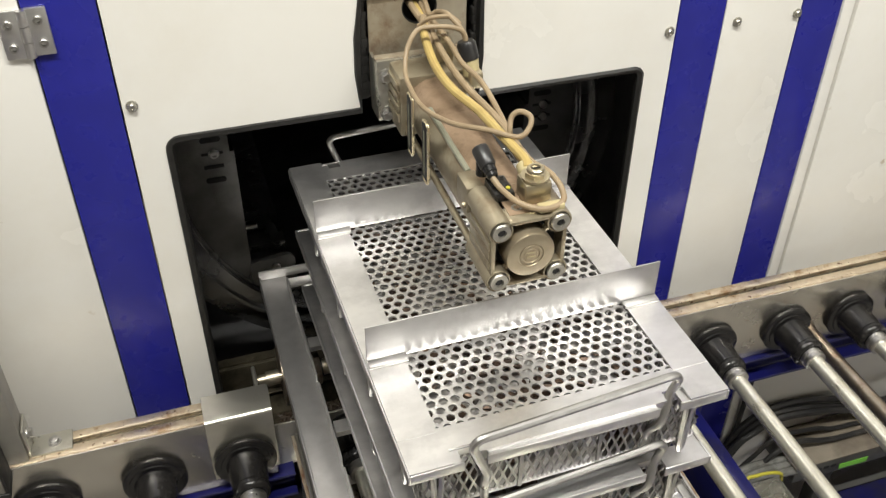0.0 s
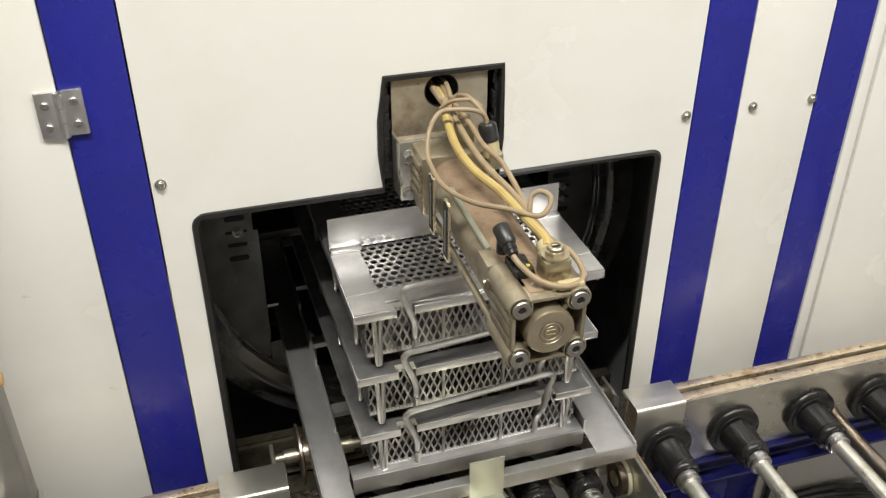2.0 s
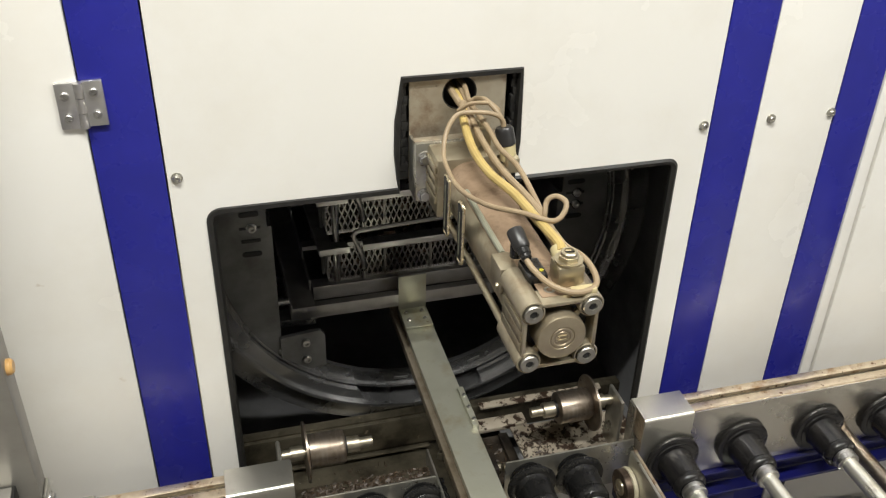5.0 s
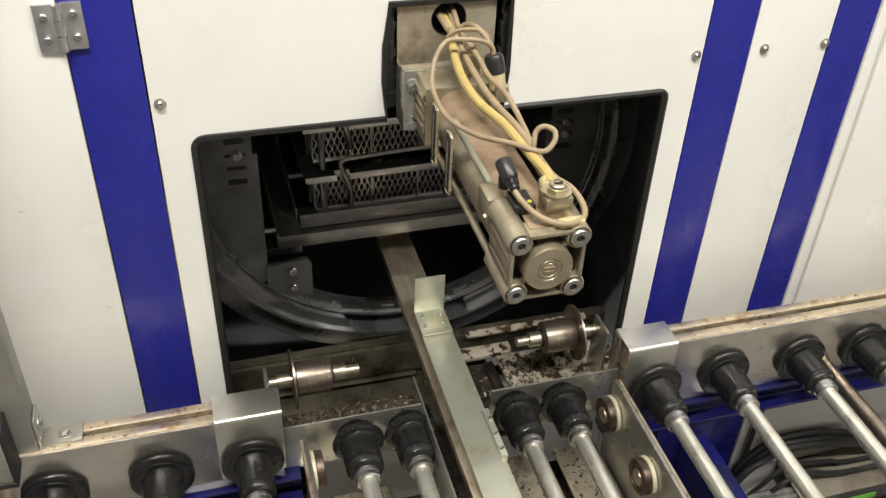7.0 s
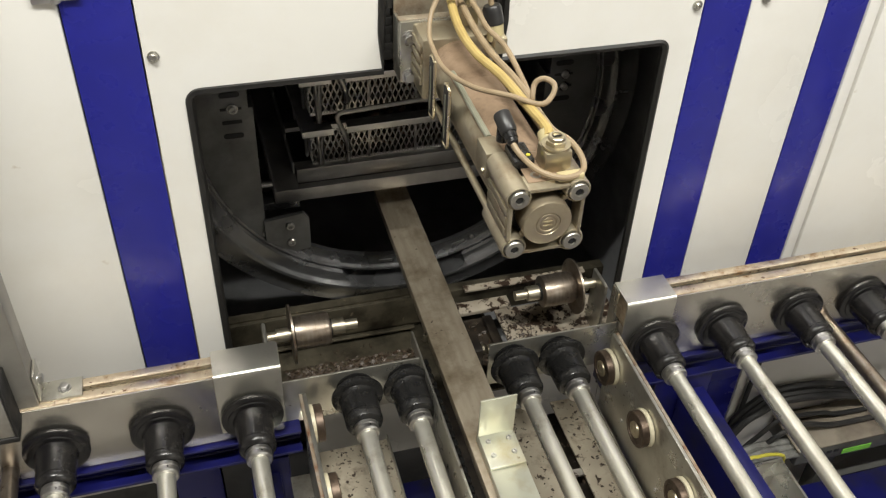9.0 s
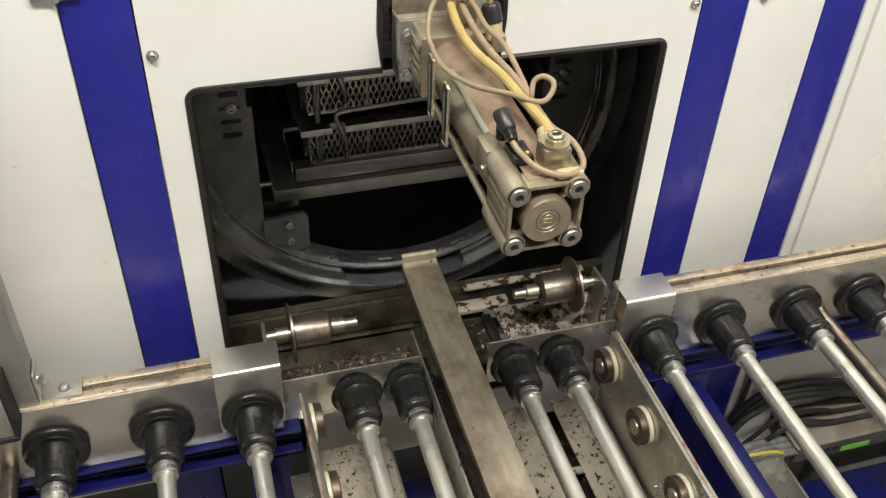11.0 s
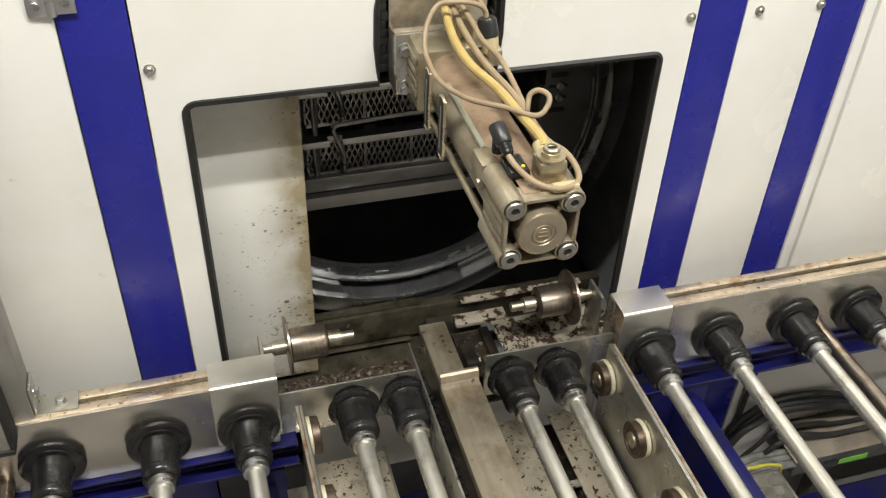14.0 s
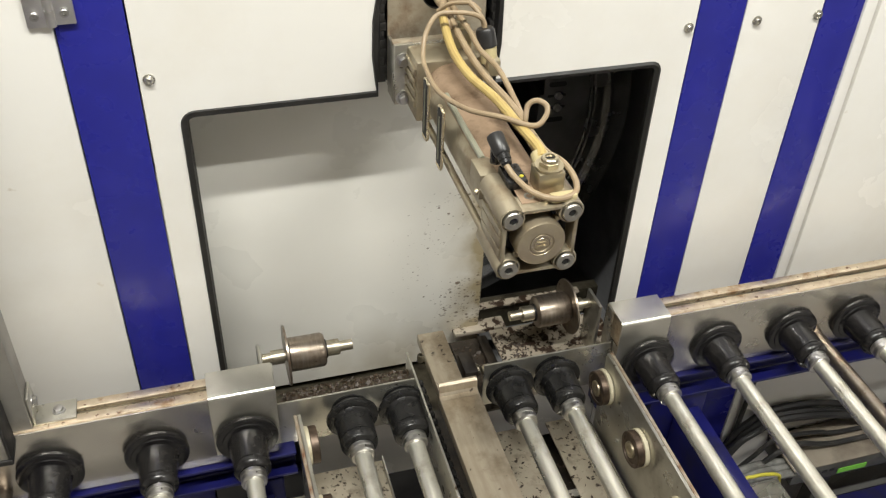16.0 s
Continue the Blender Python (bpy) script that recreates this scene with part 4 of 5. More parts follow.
            part("bearing_cap", lathe(B(), "x", (0, 0, 0), [(s * 0.0190, 0.0120), (s * 0.0215, 0.0115), (s * 0.0222, 0.0090), (s * 0.0222, 0.0055), (s * 0.0210, 0.0045)], 20), BRASS, wh)
            socket_bolt("plate_screw", tk, s * 0.0025, y - 0.055, 0.055 - 0.01 * (k % 2), 0.003, 0.002, WIRE, "x", s)
    # dirty trays under the rollers
    for x0, x1 in ((0.130, 0.236), (0.388, 0.4815), (0.4955, 0.560)):
        pn = thing("drip_pan", ((x0 + x1) / 2, -0.4, 0.70), "shallow steel drip pan with dark chips", "pan", "drip pans")
        w = (x1 - x0) / 2
        part("sheet", box(B(), -w, w, -0.35, 0.296 if x0 > 0.3 else 0.288, 0.0, 0.003), SPLAT, pn)
        for s in (-1, 1):
            if (s > 0 and x1 == 0.4815) or (s < 0 and x0 == 0.4955):
                continue
            a, b = sorted((s * w, s * (w - 0.002)))
            part("rim", box(B(), a, b, -0.35, 0.296 if x0 > 0.3 else 0.288, 0.0032, 0.014), GALV, pn)
        part("fold", box(B(), -w + 0.003, w - 0.003, -0.352, -0.349, 0.0032, 0.014), GALV, pn)
    # Added sheet: its near-black colour stands for the shade in the slot.
    tagged(part("slot_dark_sheet", box(B(), 0.455, 0.517, -0.75, -0.10, 0.665, 0.669), OIL_SHADE), "near-black sheet added beneath the drip pan slot to keep it dark", "channel")
    part("slot_bridge", box(B(), 0.0, 0.0135, -0.012, 0.0, 0.0, 0.003), GALV, thing("pan_bridge", (0.4818, -0.232, 0.70), "small steel tab bridging the two drip pans", "tab"))
    sill = thing("sump_sill", (XC, 0.0, 0.685), "oily spattered sheet below the loading opening", "sill")
    part("sheet", box(B(), -0.30, 0.03, -0.025, 0.20, -0.004, 0.0), DIRTY, sill)
    part("spattered_sheet", box(B(), 0.112, 0.30, -0.096, 0.040, 0.088, 0.092), SPLAT2, sill, "sheet spattered with dark oil and chips")
    part("bar", box(B(), -0.34, 0.34, 0.120, 0.140, 0.012, 0.072, 0.002), DIRTY, sill, "oily cross bar behind the door")
    part("bar_top", box(B(), -0.34, 0.02, 0.126, 0.142, 0.0725, 0.0755), DIRTY, sill)
    part("bar_top", box(B(), 0.085, 0.30, 0.110, 0.124, 0.0725, 0.0755), SPLAT2, sill)
    part("cover_strip", box(B(), 0.062, 0.150, 0.062, 0.088, 0.066, 0.0745, 0.002), SPLAT2, sill, "short spattered steel strip")
    part("gutter", box(B(), 0.052, 0.1115, -0.096, 0.055, 0.060, 0.064), OIL_SHADE, sill, "oil-soaked gutter beside the pusher")
    # Dark plate added to black out the open gap behind the gutter.
    part("gap_dark_plate", box(B(), 0.026, 0.1115, 0.0555, 0.1195, 0.040, 0.044), OIL_SHADE, sill)
    part("gutter_edge", box(B(), 0.096, 0.1115, -0.096, 0.052, 0.0642, 0.072, 0.002), OIL_SHADE, sill)
    part("bar_lip", box(B(), -0.28, 0.0, 0.110, 0.119, 0.010, 0.013, 0.001), DIRTY, sill)
    # blue welded frame
    fr = thing("support_stand", (0, 0, 0), "dark blue welded steel conveyor frame", "frame")
    for x0, x1, z in ((-0.95, 0.11, 0.732), (0.572, 1.9, 0.725)):
        bm = prism_x(B(), [(-0.085, z), (-0.127, z), (-0.128, z + 0.001), (-0.128, z + 0.0045), (-0.127, z + 0.0055), (-0.106, z + 0.0055), (-0.104, z + 0.0075), (-0.104, 0.7705), (-0.106, 0.7725), (-0.127, 0.7725), (-0.128, 0.7735), (-0.128, 0.777), (-0.127, 0.778), (-0.085, 0.778)], x0, x1)
        part("channel", bm, SHADED_BLUE, fr, "dark blue folded channel under the rail")
    part("beam", box(B(), 0.11, 0.572, -0.126, -0.085, 0.50, 0.55, 0.003), SHADED_BLUE, fr)
    for x, h in ((-0.62, 0.03), (0.075, 0.015), (0.713, 0.050), (1.65, 0.03)):
        part("post", box(B(), x - h, x + h, -0.124, -0.087, 0.0, 0.724, 0.003), SHADED_BLUE, fr)
        part("cross_beam", box(B(), x + h - 0.057, x + h - 0.015, -0.72, -0.1285, 0.48, 0.70, 0.003), SHADED_BLUE, fr)
        part("post", box(B(), x - h, x + h, -0.78, -0.722, 0.0, 0.78, 0.003), BLUE, fr)
    part("beam", box(B(), -0.95, 1.9, -0.78, -0.735, 0.782, 0.86, 0.003), BLUE, fr)
    tagged(part("cross_tube", lathe(B(), "y", (0.937, 0, 0.80), [(-0.72, 0.011), (-0.119, 0.011)], 18), BROWNM), "brown worn round cross tube between the rollers", "tube")
    tagged(part("cross_tube", lathe(B(), "y", (-0.262, 0, 0.80), [(-0.72, 0.011), (-0.119, 0.011)], 18), BROWNM), "brown worn round cross tube between the rollers", "tube")
    # upright at the far end of the rail with its angle bracket
    po = thing("guard_post", (-0.2255, -0.098, 0.905), "grey aluminium upright standing on the rail", "post")
    cl = part("clamp", box(B(), -0.075, -0.0045, -0.055, -0.0192, -0.006, 0.078, 0.002), POST, po, "grey clamp block with black edging")
    part("edging", box(B(), -0.077, -0.0005, -0.0565, -0.0190, -0.0145, -0.0063, 0.0015), RUBBER, cl, "black rubber edging")
    part("edging", box(B(), -0.0043, -0.0005, -0.0565, -0.0190, -0.006, 0.079, 0.0015), RUBBER, cl)
    part("profile", box(B(), -0.055, 0.022, -0.018, 0.020, 0.0, 1.1, 0.002), POST, po)
    part("knob", lathe(B(), "x", (0.012, -0.002, 0.238), [(0, 0.006), (0.006, 0.006), (0.007, 0.0095), (0.014, 0.0095), (0.017, 0.007)], 16), AMBER, po, "small amber plastic knob")
    part("angle", box(B(), 0.023, 0.073, -0.014, 0.018, 0.0005, 0.004, 0.001), GALV, po)
    part("angle_leaf", box(B(), 0.0225, 0.026, -0.014, 0.018, 0.004, 0.048, 0.001), GALV, po)
    hex_bolt("bolt", po, 0.052, 0.002, 0.004, 0.006, 0.006, WIRE)
    hex_bolt("bolt", po, 0.026, 0.002, 0.028, 0.006, 0.006, WIRE, "x", 1)


def build_swarf():
    """Loose metal chips on the drip ledges and the sheet below the opening."""
    rnd = random.Random(11)
    vs, fs = [], []
    for n, x0, x1, y0, y1, z in ((1100, 0.100, 0.283, -0.101, -0.067, 0.8372), (330, 0.448, 0.62, -0.094, 0.038, 0.7772), (200, 0.446, 0.50, -0.094, 0.03, 0.7772), (160, 0.388, 0.446, -0.094, 0.05, 0.7492), (7, 0.318, 0.351, -0.135, -0.008, 0.8404), (70, 0.10, 0.30, -0.02, 0.10, 0.6855), (120, 0.40, 0.55, -0.30, -0.13, 0.7032), (110, 0.135, 0.23, -0.34, -0.12, 0.7032)):
        for _ in range(n):
            c = Vector((rnd.uniform(x0, x1), rnd.uniform(y0, y1), z))
            a = rnd.uniform(0, 6.28)
            l, w, h = rnd.uniform(0.0012, 0.005), rnd.uniform(0.0006, 0.002), rnd.uniform(0.0004, 0.0025)
            d, e = Vector((math.cos(a), math.sin(a), rnd.uniform(0, 0.3))), Vector((-math.sin(a), math.cos(a), 0))
            b = len(vs)
            vs.extend([c - d * l, c + e * w + Vector((0, 0, h)), c + d * l + Vector((0, 0, h * 0.5)), c - e * w])
            fs.extend([(b, b + 1, b + 2), (b, b + 2, b + 3), (b, b + 3, b + 1), (b + 1, b + 3, b + 2)])
    me = bpy.data.meshes.new("metal_chips")
    me.from_pydata(vs, [], fs)
    me.materials.append(CHIPS)
    tagged(new("metal_chips", me), "dark brown oily metal chips scattered on the ledges", "swarf", "", "stuff")


# ---------------------------------------------------------------- air cylinder
CX, CZ = 0.3273, 1.2873
b_side = 0.0335      # half width over the barrel


def spun(bm, p0, p1, prof, n=16):
    """A turned shape from p0 to p1: prof holds (share of the way, radius) pairs."""
    a, d = Vector(p0), Vector(p1) - Vector(p0)
    u = d.normalized().orthogonal().normalized()
    w = d.normalized().cross(u)
    rings = [[bm.verts.new(a + d * q + r * (math.cos(2 * math.pi * k / n) * u + math.sin(2 * math.pi * k / n) * w)) for k in range(n)] for q, r in prof]
    for r0, r1 in zip(rings, rings[1:]):
        for k in range(n):
            bm.faces.new((r0[k], r0[(k + 1) % n], r1[(k + 1) % n], r1[k])).smooth = True
    bm.faces.new(rings[0][::-1])
    bm.faces.new(rings[-1])
    return bm


def build_cylinder():
    cy = thing("air_cylinder", (CX, -0.36, CZ), "dusty beige pneumatic cylinder above the loading opening", "cylinder")
    h = 0.0365
    c = 0.02825
    # front head: a square frame with four bosses, hollowed round the middle cap
    bm = box(B(), -h + 0.003, h - 0.003, 0.020, 0.058, -h + 0.002, h, 0.002)
    part("front_head", bm, CYL, cy, "cast aluminium end head")
    # Plate at the hollow's bottom, coloured near-black to deepen its shade.
    part("recess", box(B(), -h + 0.0035, h - 0.0035, 0.0165, 0.0198, -h + 0.0035, h - 0.0035), HOLE, cy, "near-black plate painting the shade in the hollow of the end head")
    for x0, x1, z0, z1 in ((-c, c, h - 0.0042, h), (-c, c, -h, -h + 0.0042), (-h, -h + 0.0042, -c, c), (h - 0.0042, h, -c, c)):
        part("head_rim", box(B(), x0, x1, -0.0005, 0.058, z0, z1, 0.0012), CYL, cy)
    for sx in (-1, 1):
        for sz in (-1, 1):
            bm = lathe(B(), "y", (0, 0, 0), [(0.058, 0.0122), (0.0010, 0.0122), (-0.0005, 0.0116), (-0.0005, 0.0103), (0.0030, 0.0101)], 28)
            part("screw_boss", bm, CYL, cy, "round cast screw boss", (sx * c, 0, sz * c))
            sc = part("cap_screw", lathe(B(), "y", (0, 0, 0), [(0.003, 0.0092), (-0.0022, 0.0092), (-0.0034, 0.0084), (-0.0034, 0.0042), (-0.0015, 0.0040)], 24), SCREW, cy, "bright socket-head screw", (sx * c, 0, sz * c))
            part("socket", lathe(B(), "y", (0, 0, 0), [(-0.0016, 0.0039), (-0.0019, 0.0039)], 6), HOLE, sc)
            # webs from the boss to the middle cap
            bm = spun(B(), (sx * 0.0195, 0.0075, sz * 0.0195), (sx * 0.0145, 0.0075, sz * 0.0145), [(0, 0.0035), (1, 0.0035)], 8)
            part("web", bm, CYL, cy)
    bm = lathe(B(), "y", (0, 0, 0), [(0.0165, 0.0238), (-0.0035, 0.0238), (-0.0055, 0.0230), (-0.006, 0.0215), (-0.006, 0.0125), (-0.0050, 0.0120), (-0.0050, 0.0108), (-0.006, 0.0104), (-0.006, 0.0086), (-0.0050, 0.0082), (-0.0050, 0.0068), (-0.0055, 0.0064)], 40)
    bmesh.ops.recalc_face_normals(bm, faces=bm.faces[:])
    cap = part("end_cap", bm, CAPM, cy, "round cast cap with a raised mark")
    for dz in (-0.0022, 0.0022):
        part("raised_mark", box(B(), -0.0044, 0.0044, -0.0064, -0.0052, dz - 0.0009, dz + 0.0009, 0.0003), BRASS, cap)
    for z0, z1 in ((0.0075, 0.0155), (-0.0055, 0.0065), (-0.0155, -0.0065)):
        part("side_rib", box(B(), -h - 0.0018, -h + 0.0005, 0.003, 0.054, z0, z1, 0.0008), CYL, cy)
    part("head_screw", lathe(B(), "z", (-0.006, 0.020, h), [(0, 0.0055), (0.0008, 0.0052), (0.0008, 0.0030), (0.0002, 0.0028)], 16), SCREW, cy, "small slotted throttle screw")
    # round barrel between the heads, four tie rods
    part("barrel", lathe(B(), "y", (0, 0, 0), [(0.058, 0.0335), (0.290, 0.0335)], 56), CYL, cy, "smooth round aluminium barrel")
    for sx, sz in ((-1, -1), (1, -1), (1, 1)):
        part("tie_rod", lathe(B(), "y", (sx * 0.0315, 0, sz * 0.0305), [(0.056, 0.0038), (0.29, 0.0038)], 12), CYL, cy)
    bm = B()
    top = [(0.0343 * math.cos(radians(a)), 0.0343 * math.sin(radians(a))) for a in range(42, 142, 8)] + [(0.0330 * math.cos(radians(a)), 0.0330 * math.sin(radians(a))) for a in range(138, 40, -8)]
    part("dust_layer", prism(bm, top, 0.0585, 0.288), CYLTOP, cy, "brown dust on top")
    part("head_dust", box(B(), -h + 0.020, h - 0.018, 0.010, 0.056, h - 0.001, h + 0.0006), CYLTOP, cy)
    part("rear_head", box(B(), -h - 0.004, h + 0.003, 0.285, 0.340, -h, h + 0.002, 0.003), CYL, cy)
    for z in (0.025, 0.012, -0.001, -0.014):
        part("head_fin", box(B(), -h - 0.0065, -h - 0.0035, 0.288, 0.336, z - 0.0045, z + 0.0045, 0.0008), CYL, cy)
    mt = part("mount_plate", box(B(), -0.0555, 0.058, 0.328, 0.334, -0.036, 0.0405, 0.001), GALV, cy, "galvanized mounting flange")
    part("mount_top", box(B(), -0.0555, 0.058, 0.334, 0.346, 0.0365, 0.0405, 0.001), NOTCHM, mt)
    part("mount_side", box(B(), -0.0555, -0.0515, 0.334, 0.3625, -0.036, 0.0363, 0.001), GALV, mt)
    for z in (0.022, -0.027):
        hex_bolt("flange_bolt", mt, -0.0450, 0.328, z, 0.0066, 0.008, WIRE, "y", -1)
    # air fitting on the front head
    ft = part("elbow_fitting", box(B(), -0.013, 0.013, -0.011, 0.013, 0.0, 0.022, 0.0025), BRASS, cy, "nickel elbow air fitting", (0.0145, 0.030, h))
    part("washer", lathe(B(), "z", (0, 0, 0.022), [(0, 0.0122), (0.0018, 0.0122)], 24), BRASS, ft)
    hex_bolt("banjo_bolt", ft, 0.0, 0.0, 0.0238, 0.0100, 0.006, BRASS)
    part("bolt_top", lathe(B(), "z", (0, 0, 0.0296), [(0, 0.0080), (0.003, 0.0078), (0.004, 0.0068), (0.004, 0.0050), (0.0025, 0.0046)], 18), BRASS, ft)
    part("bolt_slot", box(B(), -0.0040, 0.0040, -0.0008, 0.0008, 0.0322, 0.0334), HOLE, ft)
    part("sleeve", tube(B(), [(0.0, 0.010, 0.013), (0.001, 0.027, 0.019)], 0.0085, 16), CLIPM, ft, "yellowed hose ferrule")
    # rear fitting
    ft2 = part("elbow_fitting", box(B(), -0.011, 0.011, -0.011, 0.011, 0.0, 0.022, 0.002), BRASS, cy, "", (0.019, 0.318, h + 0.002))
    hex_bolt("banjo_bolt", ft2, 0, 0, 0.022, 0.008, 0.010, BRASS)
    # position switch with its angled plug
    sw = part("position_switch", box(B(), -0.008, 0.012, -0.018, 0.014, 0.0, 0.013, 0.003), PLASTIC, cy, "black position switch", (-0.014, 0.050, h - 0.004))
    part("plug_nut", spun(B(), (-0.0046, -0.002, 0.0215), (-0.0060, 0.010, 0.0275), [(0, 0.0040), (0.10, 0.0052), (0.35, 0.0054), (0.40, 0.0062), (0.95, 0.0064), (1.0, 0.0058)], 14), PLASTIC, sw, "ribbed black plug nut")
    part("plug", spun(B(), (-0.0058, 0.008, 0.0270), (-0.0086, 0.0270, 0.0375), [(0, 0.0068), (0.10, 0.0080), (0.86, 0.0083), (0.96, 0.0076), (1.0, 0.0060)], 20), PLUGM, sw, "dusty black plug cap")
    part("plug_socket", spun(B(), (-0.0075, 0.020, 0.012), (-0.0075, 0.020, 0.034), [(0, 0.0060), (1.0, 0.0060)], 14), PLASTIC, sw)
    part("status_lamp", lathe(B(), "z", (0.007, -0.010, 0.0128), [(0, 0.0022), (0.0012, 0.002)], 8), CABLEGY, sw)
    part("switch_clamp", box(B(), -b_side - 0.006, -b_side + 0.012, 0.060, 0.090, 0.010, b_side + 0.004, 0.0012), CYL, cy, "machined switch clamp")
    part("clamp_screw", lathe(B(), "x", (-b_side - 0.006, 0.066, 0.016), [(0, 0.0032), (-0.0025, 0.0030)], 10), CYL, cy)
    sw2 = part("position_switch", box(B(), -0.008, 0.008, -0.014, 0.014, 0.0, 0.02, 0.003), BRASS, cy, "", (0.042, 0.275, h - 0.012))
    part("plug_base", tube(B(), [(-0.002, 0.0, 0.012), (-0.003, 0.003, 0.030)], 0.0095, 16), CLIPM, sw2, "yellowed clear plug base")
    part("plug_nut", spun(B(), (-0.003, 0.003, 0.029), (-0.007, 0.008, 0.050), [(0, 0.008), (0.06, 0.0105), (0.85, 0.0108), (1.0, 0.0088)], 18), PLUGM, sw2, "dusty black plug cap")
    # two thin plates with brass edges on the barrel's side
    for y, z in ((0.240, 0.004), (0.184, 0.002)):
        tg = part("tag_plate", box(B(), -0.0435, -0.0395, y - 0.008, y + 0.008, z - 0.031, z + 0.036, 0.0012), RUBBER, cy, "thin black tag plate with a brass edge")
        lp = [(-0.0415, y + q, z + w) for q, w in ((-0.0075, -0.030), (-0.0082, 0.030), (-0.006, 0.0365), (0.0, 0.039), (0.006, 0.0365), (0.0082, 0.030), (0.0075, -0.030), (0.005, -0.034), (-0.005, -0.034), (-0.0075, -0.030))]
        part("brass_edge", tube(B(), smooth_path(lp, 3), 0.0017, 6), GOLD, tg, "bright brass wire edge")
        part("pale_line", box(B(), -0.0440, -0.0434, y - 0.002, y + 0.001, z - 0.024, z + 0.028), CABLEW, tg)


def build_hoses():
    def cable(name, pts, r, material, label, cat="hose", step=6):
        tagged(part(name, tube(B(), smooth_path(pts, step), r, 10), material), label, cat, "cylinder hoses")

    def hole(dx, dz):
        return [(0.3345 + dx * 0.6, -0.022, 1.3665 + dz), (0.3335 + dx, 0.004, 1.3735 + dz), (0.3335 + dx, 0.040, 1.374 + dz)]

    cable("air_hose", [(0.342, -0.312, 1.345), (0.343, -0.300, 1.348), (0.337, -0.258, 1.350), (0.334, -0.199, 1.346), (0.323, -0.149, 1.346), (0.320, -0.097, 1.350), (0.325, -0.044, 1.360), *hole(-0.004, -0.003)], 0.0049, HOSEY, "stiff yellow air hose running into the cabinet")
    cable("air_hose", [(0.355, -0.312, 1.335), (0.352, -0.270, 1.338), (0.348, -0.204, 1.342), (0.339, -0.147, 1.345), (0.336, -0.091, 1.350), (0.335, -0.037, 1.360), *hole(0.003, 0.0)], 0.0038, CABLE, "thin beige air hose along the cylinder")
    cable("sensor_cable", [(0.352, -0.240, 1.338), (0.356, -0.202, 1.340), (0.356, -0.148, 1.348), (0.348, -0.108, 1.352), (0.345, -0.080, 1.360), (0.340, -0.045, 1.368), *hole(0.007, 0.003)], 0.0030, CABLE, "beige switch cable along the cylinder", "cable")
    cable("sensor_cable", [(0.3625, -0.078, 1.352), (0.362, -0.075, 1.368), (0.350, -0.073, 1.377), (0.326, -0.070, 1.380), (0.310, -0.066, 1.376), (0.295, -0.080, 1.364), (0.287, -0.098, 1.348), (0.285, -0.120, 1.341), (0.286, -0.164, 1.339), (0.298, -0.222, 1.350), (0.323, -0.254, 1.356), (0.346, -0.275, 1.356), (0.358, -0.273, 1.362), (0.362, -0.266, 1.370), (0.355, -0.257, 1.372), (0.347, -0.255, 1.366), (0.343, -0.262, 1.352), (0.350, -0.240, 1.338)], 0.0027, CABLE, "thin cable with a small loop beside the cylinder", "cable")
    cable("sensor_cable", [(0.308, -0.312, 1.341), (0.312, -0.324, 1.336), (0.321, -0.343, 1.332), (0.336, -0.3555, 1.330), (0.352, -0.3565, 1.330), (0.3625, -0.350, 1.332), (0.364, -0.336, 1.338), (0.360, -0.318, 1.342), (0.355, -0.295, 1.338), (0.352, -0.262, 1.336)], 0.0029, CABLE, "beige switch cable looped round the fitting", "cable")
    cable("air_hose", [(0.334, -0.050, 1.350), (0.326, -0.040, 1.362), (0.330, -0.022, 1.370), *hole(-0.009, 0.0)], 0.0042, CABLE, "short beige hose at the cylinder's rear")
    cable("sensor_cable", [(0.3635, -0.074, 1.352), (0.362, -0.071, 1.368), (0.350, -0.055, 1.384), (0.345, -0.030, 1.378), *hole(0.006, 0.006)], 0.0030, CABLE, "short beige switch cable", "cable")
    cable("air_tube", [(0.2985, -0.150, 1.326), (0.299, -0.20, 1.324), (0.2995, -0.270, 1.323)], 0.0032, CABLEW, "pale air tube along the cylinder's edge", "tube")
    bm = tube(B(), smooth_path([(0.318, -0.046, 1.372), (0.330, -0.052, 1.382), (0.352, -0.056, 1.382), (0.362, -0.060, 1.374)], 5), 0.0042, 8, 0.6)
    tagged(part("cable_strap", bm, CABLE), "pale strap binding the hoses", "strap")
    bm = box(B(), 0.336, 0.361, -0.3585, -0.349, 1.3255, 1.3325, 0.002)
    tagged(part("cable_clip", bm, CLIPM), "yellowed plastic clip on the cylinder head", "clip")


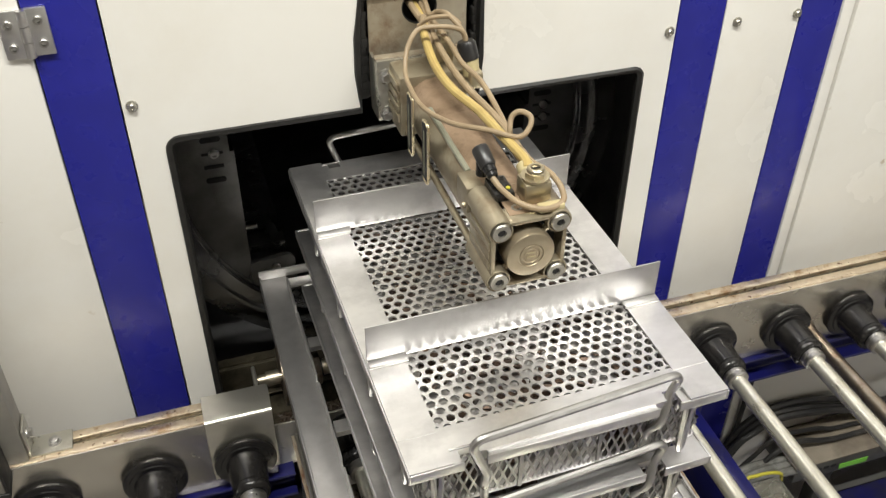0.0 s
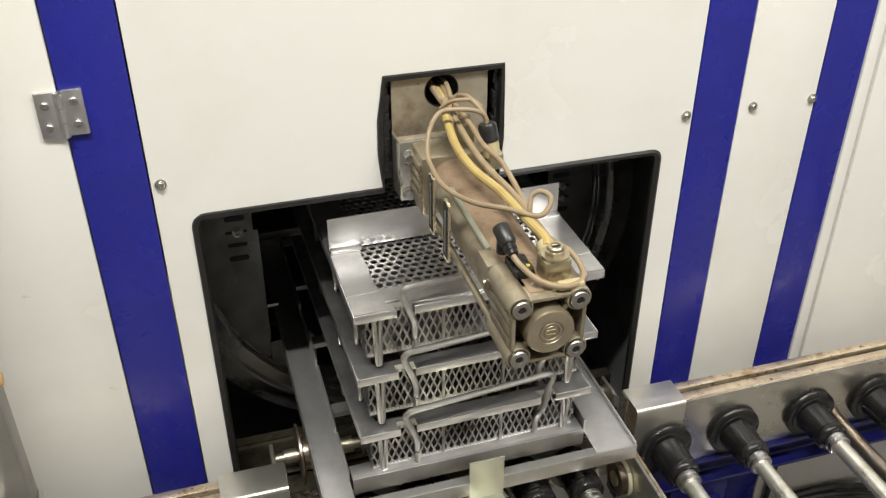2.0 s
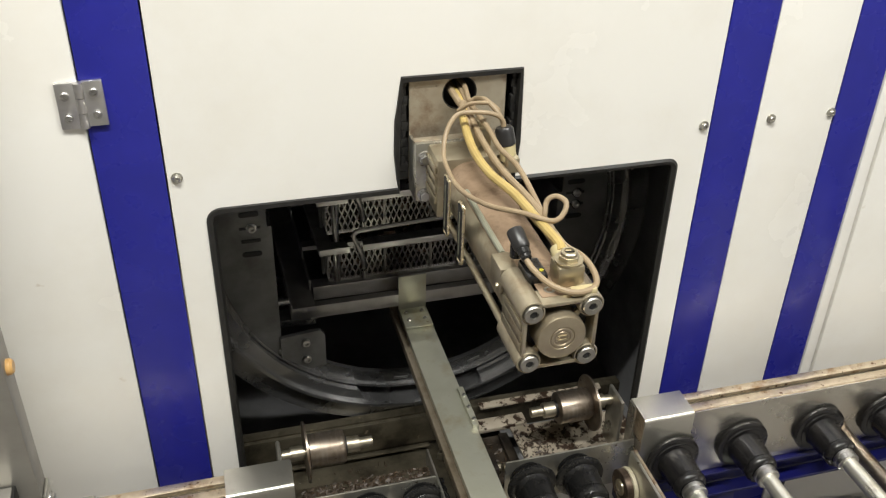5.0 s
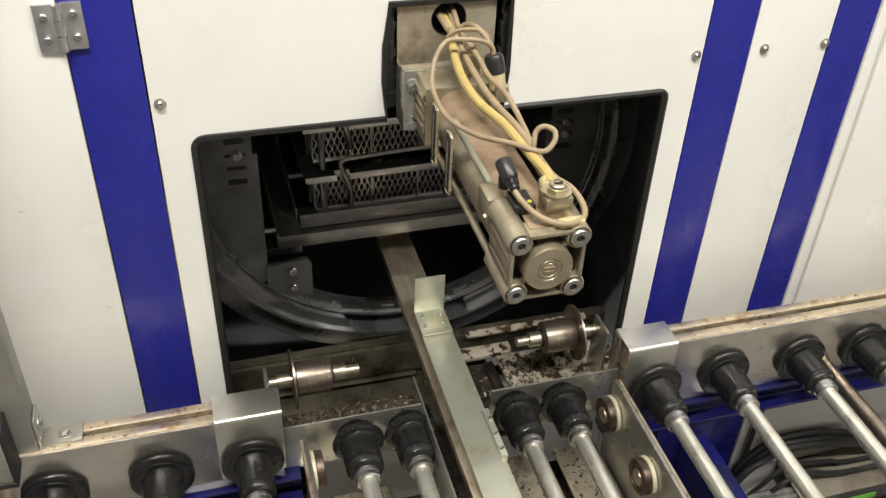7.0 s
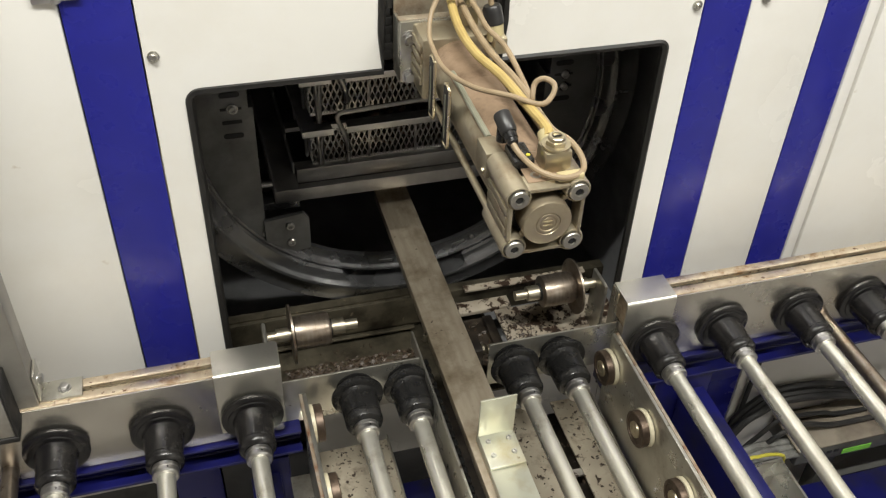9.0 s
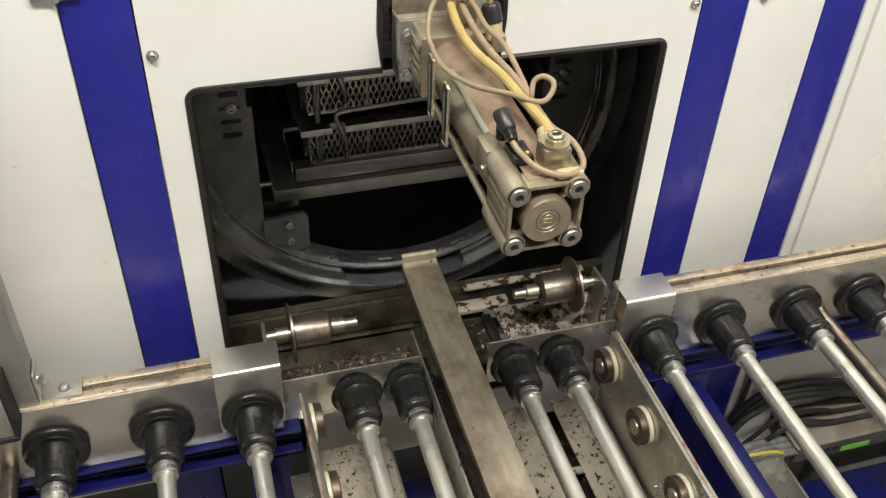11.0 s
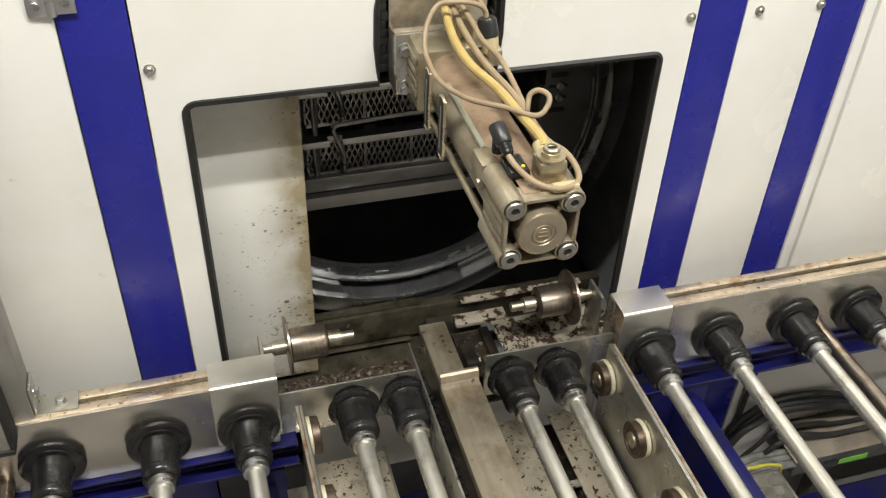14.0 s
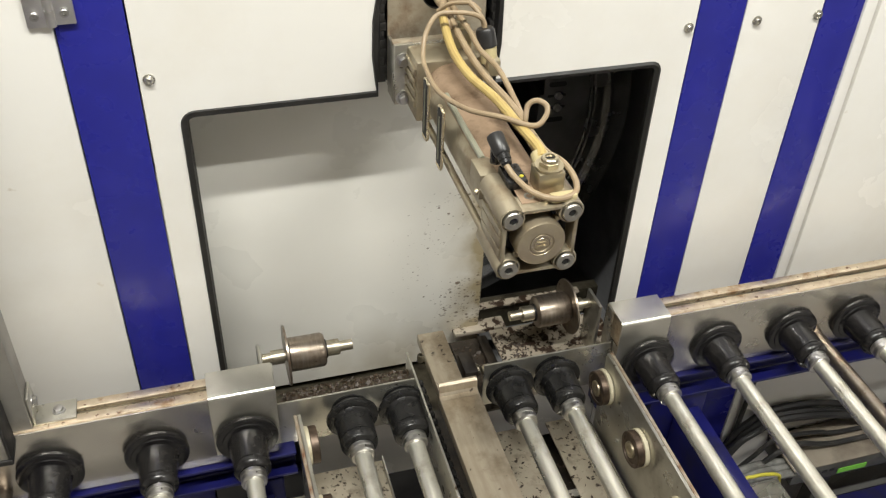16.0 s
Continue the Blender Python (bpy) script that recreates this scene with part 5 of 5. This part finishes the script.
# ---------------------------------------------------------------- things under the conveyor
def build_underside():
    bx = thing("cable_duct", (1.035, -0.10, 0.36), "grey metal cable duct with a dusty lid and a green label", "duct")
    part("body", box(B(), 0.0, 0.92, 0.0, 0.092, 0.0, 0.042, 0.003), GREY, bx)
    part("lid", box(B(), -0.003, 0.923, -0.002, 0.093, 0.0422, 0.0462, 0.0015), DUSTY, bx, "dusty beige sheet lid")
    part("label_strip", box(B(), 0.102, 0.166, -0.0014, -0.0002, 0.008, 0.021), GREEN, bx, "bright green label strip")
    for k in range(5):
        part("slot", box(B(), 0.018 + k * 0.016, 0.028 + k * 0.016, -0.0012, 0.0002, 0.020, 0.026), HOLE, bx)
    for x in (0.10, 0.62):
        part("leg", box(B(), x, x + 0.03, 0.030, 0.060, -0.36, -0.0005), GREY, bx)
    bb = thing("base_beam", (1.3, -0.2, 0.0), "dark blue slotted steel base beam", "beam")
    part("flange", box(B(), -0.30, 0.6, -0.15, 0.115, 0.24, 0.262, 0.004), SHADED_BLUE, bb)
    part("web", box(B(), -0.30, 0.6, -0.02, 0.02, 0.0, 0.24), SHADED_BLUE, bb)
    for k in range(4):
        part("slot", box(B(), -0.22 + k * 0.16, -0.12 + k * 0.16, -0.05, -0.035, 0.2622, 0.2632), HOLE, bb)
    jb = thing("terminal_box", (0.80, -0.31, 0.0), "open galvanized box on a stand under the rollers", "box")
    for q in ((-0.045, 0.06, -0.09, -0.086), (-0.045, 0.06, 0.081, 0.085), (-0.045, -0.041, -0.086, 0.081), (0.056, 0.06, -0.086, 0.081)):
        part("wall", box(B(), *q, 0.53, 0.60), GALV, jb)
    part("floor_sheet", box(B(), -0.045, 0.06, -0.09, 0.085, 0.526, 0.53), DARK, jb)
    part("leg", box(B(), -0.02, 0.02, -0.02, 0.02, 0.0, 0.526), BLUE, jb)
    rnd = random.Random(4)

    def run(pts, r, material, label):
        tagged(part("floor_cable", tube(B(), smooth_path(pts, 6), r, 8), material), label, "cable", "floor cables")

    for k in range(3):
        q = [rnd.uniform(-0.009, 0.009) for _ in range(8)]
        y = -0.036 + 0.010 * k
        run([(0.885, y, 0.20), (0.915 + q[0], y, 0.36), (0.945 + q[1], y, 0.437 + q[2]), (0.972, y, 0.470 + q[3]), (1.010, y, 0.490 + q[3]), (1.095, y, 0.484 + q[4]), (1.19, y, 0.452 + q[5]), (1.27, y, 0.424 + q[6] * 0.4), (1.60, y, 0.416)], 0.0055 + 0.003 * rnd.random(), CABLEG, "slack dark cable beneath the conveyor")
    for k in range(2):
        q = [rnd.uniform(-0.006, 0.006) for _ in range(6)]
        y = -0.066 + 0.022 * k
        run([(0.90, y, 0.20), (0.945, y, 0.35 + q[0]), (0.985 + q[1], y, 0.402), (1.015, y, 0.432 + q[2]), (1.060, y, 0.438 + q[3]), (1.115, y, 0.426 + q[4]), (1.20, y, 0.4145), (1.60, y, 0.4135)], 0.0035 + 0.002 * rnd.random(), CABLEG, "slack dark cable beneath the conveyor")
    for k in range(3):
        run([(0.85, -0.07 - 0.016 * k, 0.24), (0.90, -0.07 - 0.016 * k, 0.375), (0.955, -0.066 - 0.016 * k, 0.398), (1.005, -0.066 - 0.014 * k, 0.396), (1.045, -0.066 - 0.012 * k, 0.385), (1.10, -0.06, 0.33)], 0.0085, CONDUIT, "pale grey ribbed conduit beneath the conveyor")
    run([(0.86, -0.12, 0.24), (0.895, -0.12, 0.43), (0.925, -0.118, 0.448), (0.975, -0.117, 0.436), (0.992, -0.112, 0.40), (1.00, -0.11, 0.30)], 0.0033, CABLEGY, "yellow-green earth cable beneath the conveyor")
    run([(0.957, -0.012, 0.72), (0.951, -0.011, 0.55), (0.948, -0.011, 0.43), (0.945, -0.011, 0.20)], 0.0048, CABLEG, "black cable running down the cabinet front")


# ---------------------------------------------------------------- build
build_hall()
build_cabinet()
build_drum()
door = build_door()
baskets = [build_basket(z, z > 1.1) for z in (0.985, 1.0785, 1.172)]
loads = [build_load(z, 20 + i) for i, z in enumerate((0.985, 1.0785, 1.172))]
lid = build_lid(1.172)
tray = build_tray()
pusher, slide = build_pusher()
build_pusher_bed()
build_conveyor()
build_swarf()
build_cylinder()
build_hoses()
build_underside()


def motions():
    # seconds, place across and along
    way = [(0, 0.3318, -0.4795), (0.5, 0.3342, -0.3975), (1, 0.3370, -0.3135), (1.5, 0.3400, -0.2215), (2, 0.3428, -0.1365), (2.5, 0.3446, -0.0520), (3, 0.3462, 0.0290), (3.5, 0.3476, 0.1050), (3.7, 0.3480, 0.136), (4.3, 0.3492, 0.236), (4.7, 0.3500, 0.291), (5.0, 0.3502, 0.302), (16, 0.3502, 0.302)]
    for ob in (*baskets, *loads, lid):
        walk(ob, [(t, pose(x, y, ob.location.z, rz=1.1)) for t, x, y in way])
    walk(tray, [(t, pose(x - 0.001, y + TRAY_F, 0.8845)) for t, x, y in way])
    push = [(t, y + TRAY_F - 0.002) for t, x, y in way[:-1]]
    push += [(5.5, 0.253), (5.8, 0.222), (6.0, 0.207), (6.5, 0.150), (7, 0.063), (7.5, -0.020), (8, -0.101), (8.5, -0.1855), (9, -0.270), (9.2, -0.3046), (9.7, -0.385), (11.3, -0.67), (12.35, -0.84), (16, -0.84)]
    walk(pusher, [(t, pose(XC + 0.0022, y, 0.871)) for t, y in push])
    walk(slide, [(t, pose(XC, y, 0.859)) for t, y in ((0, -0.145), (2.6, 0.29), (9.5, 0.29), (9.8, 0.272), (11.3, 0.032), (11.5, -0.002), (12, -0.081), (12.3, -0.130), (12.42, -0.145), (16, -0.145))])
    walk(door, [(t, pose(x, 0.075, 0.699)) for t, x in ((0, 0.012), (12.8, 0.012), (13.2, 0.0774), (13.5, 0.1044), (14, 0.1715), (14.5, 0.2399), (15, 0.3026), (15.5, 0.3688), (15.8, 0.4086), (16, 0.4407))])


motions()
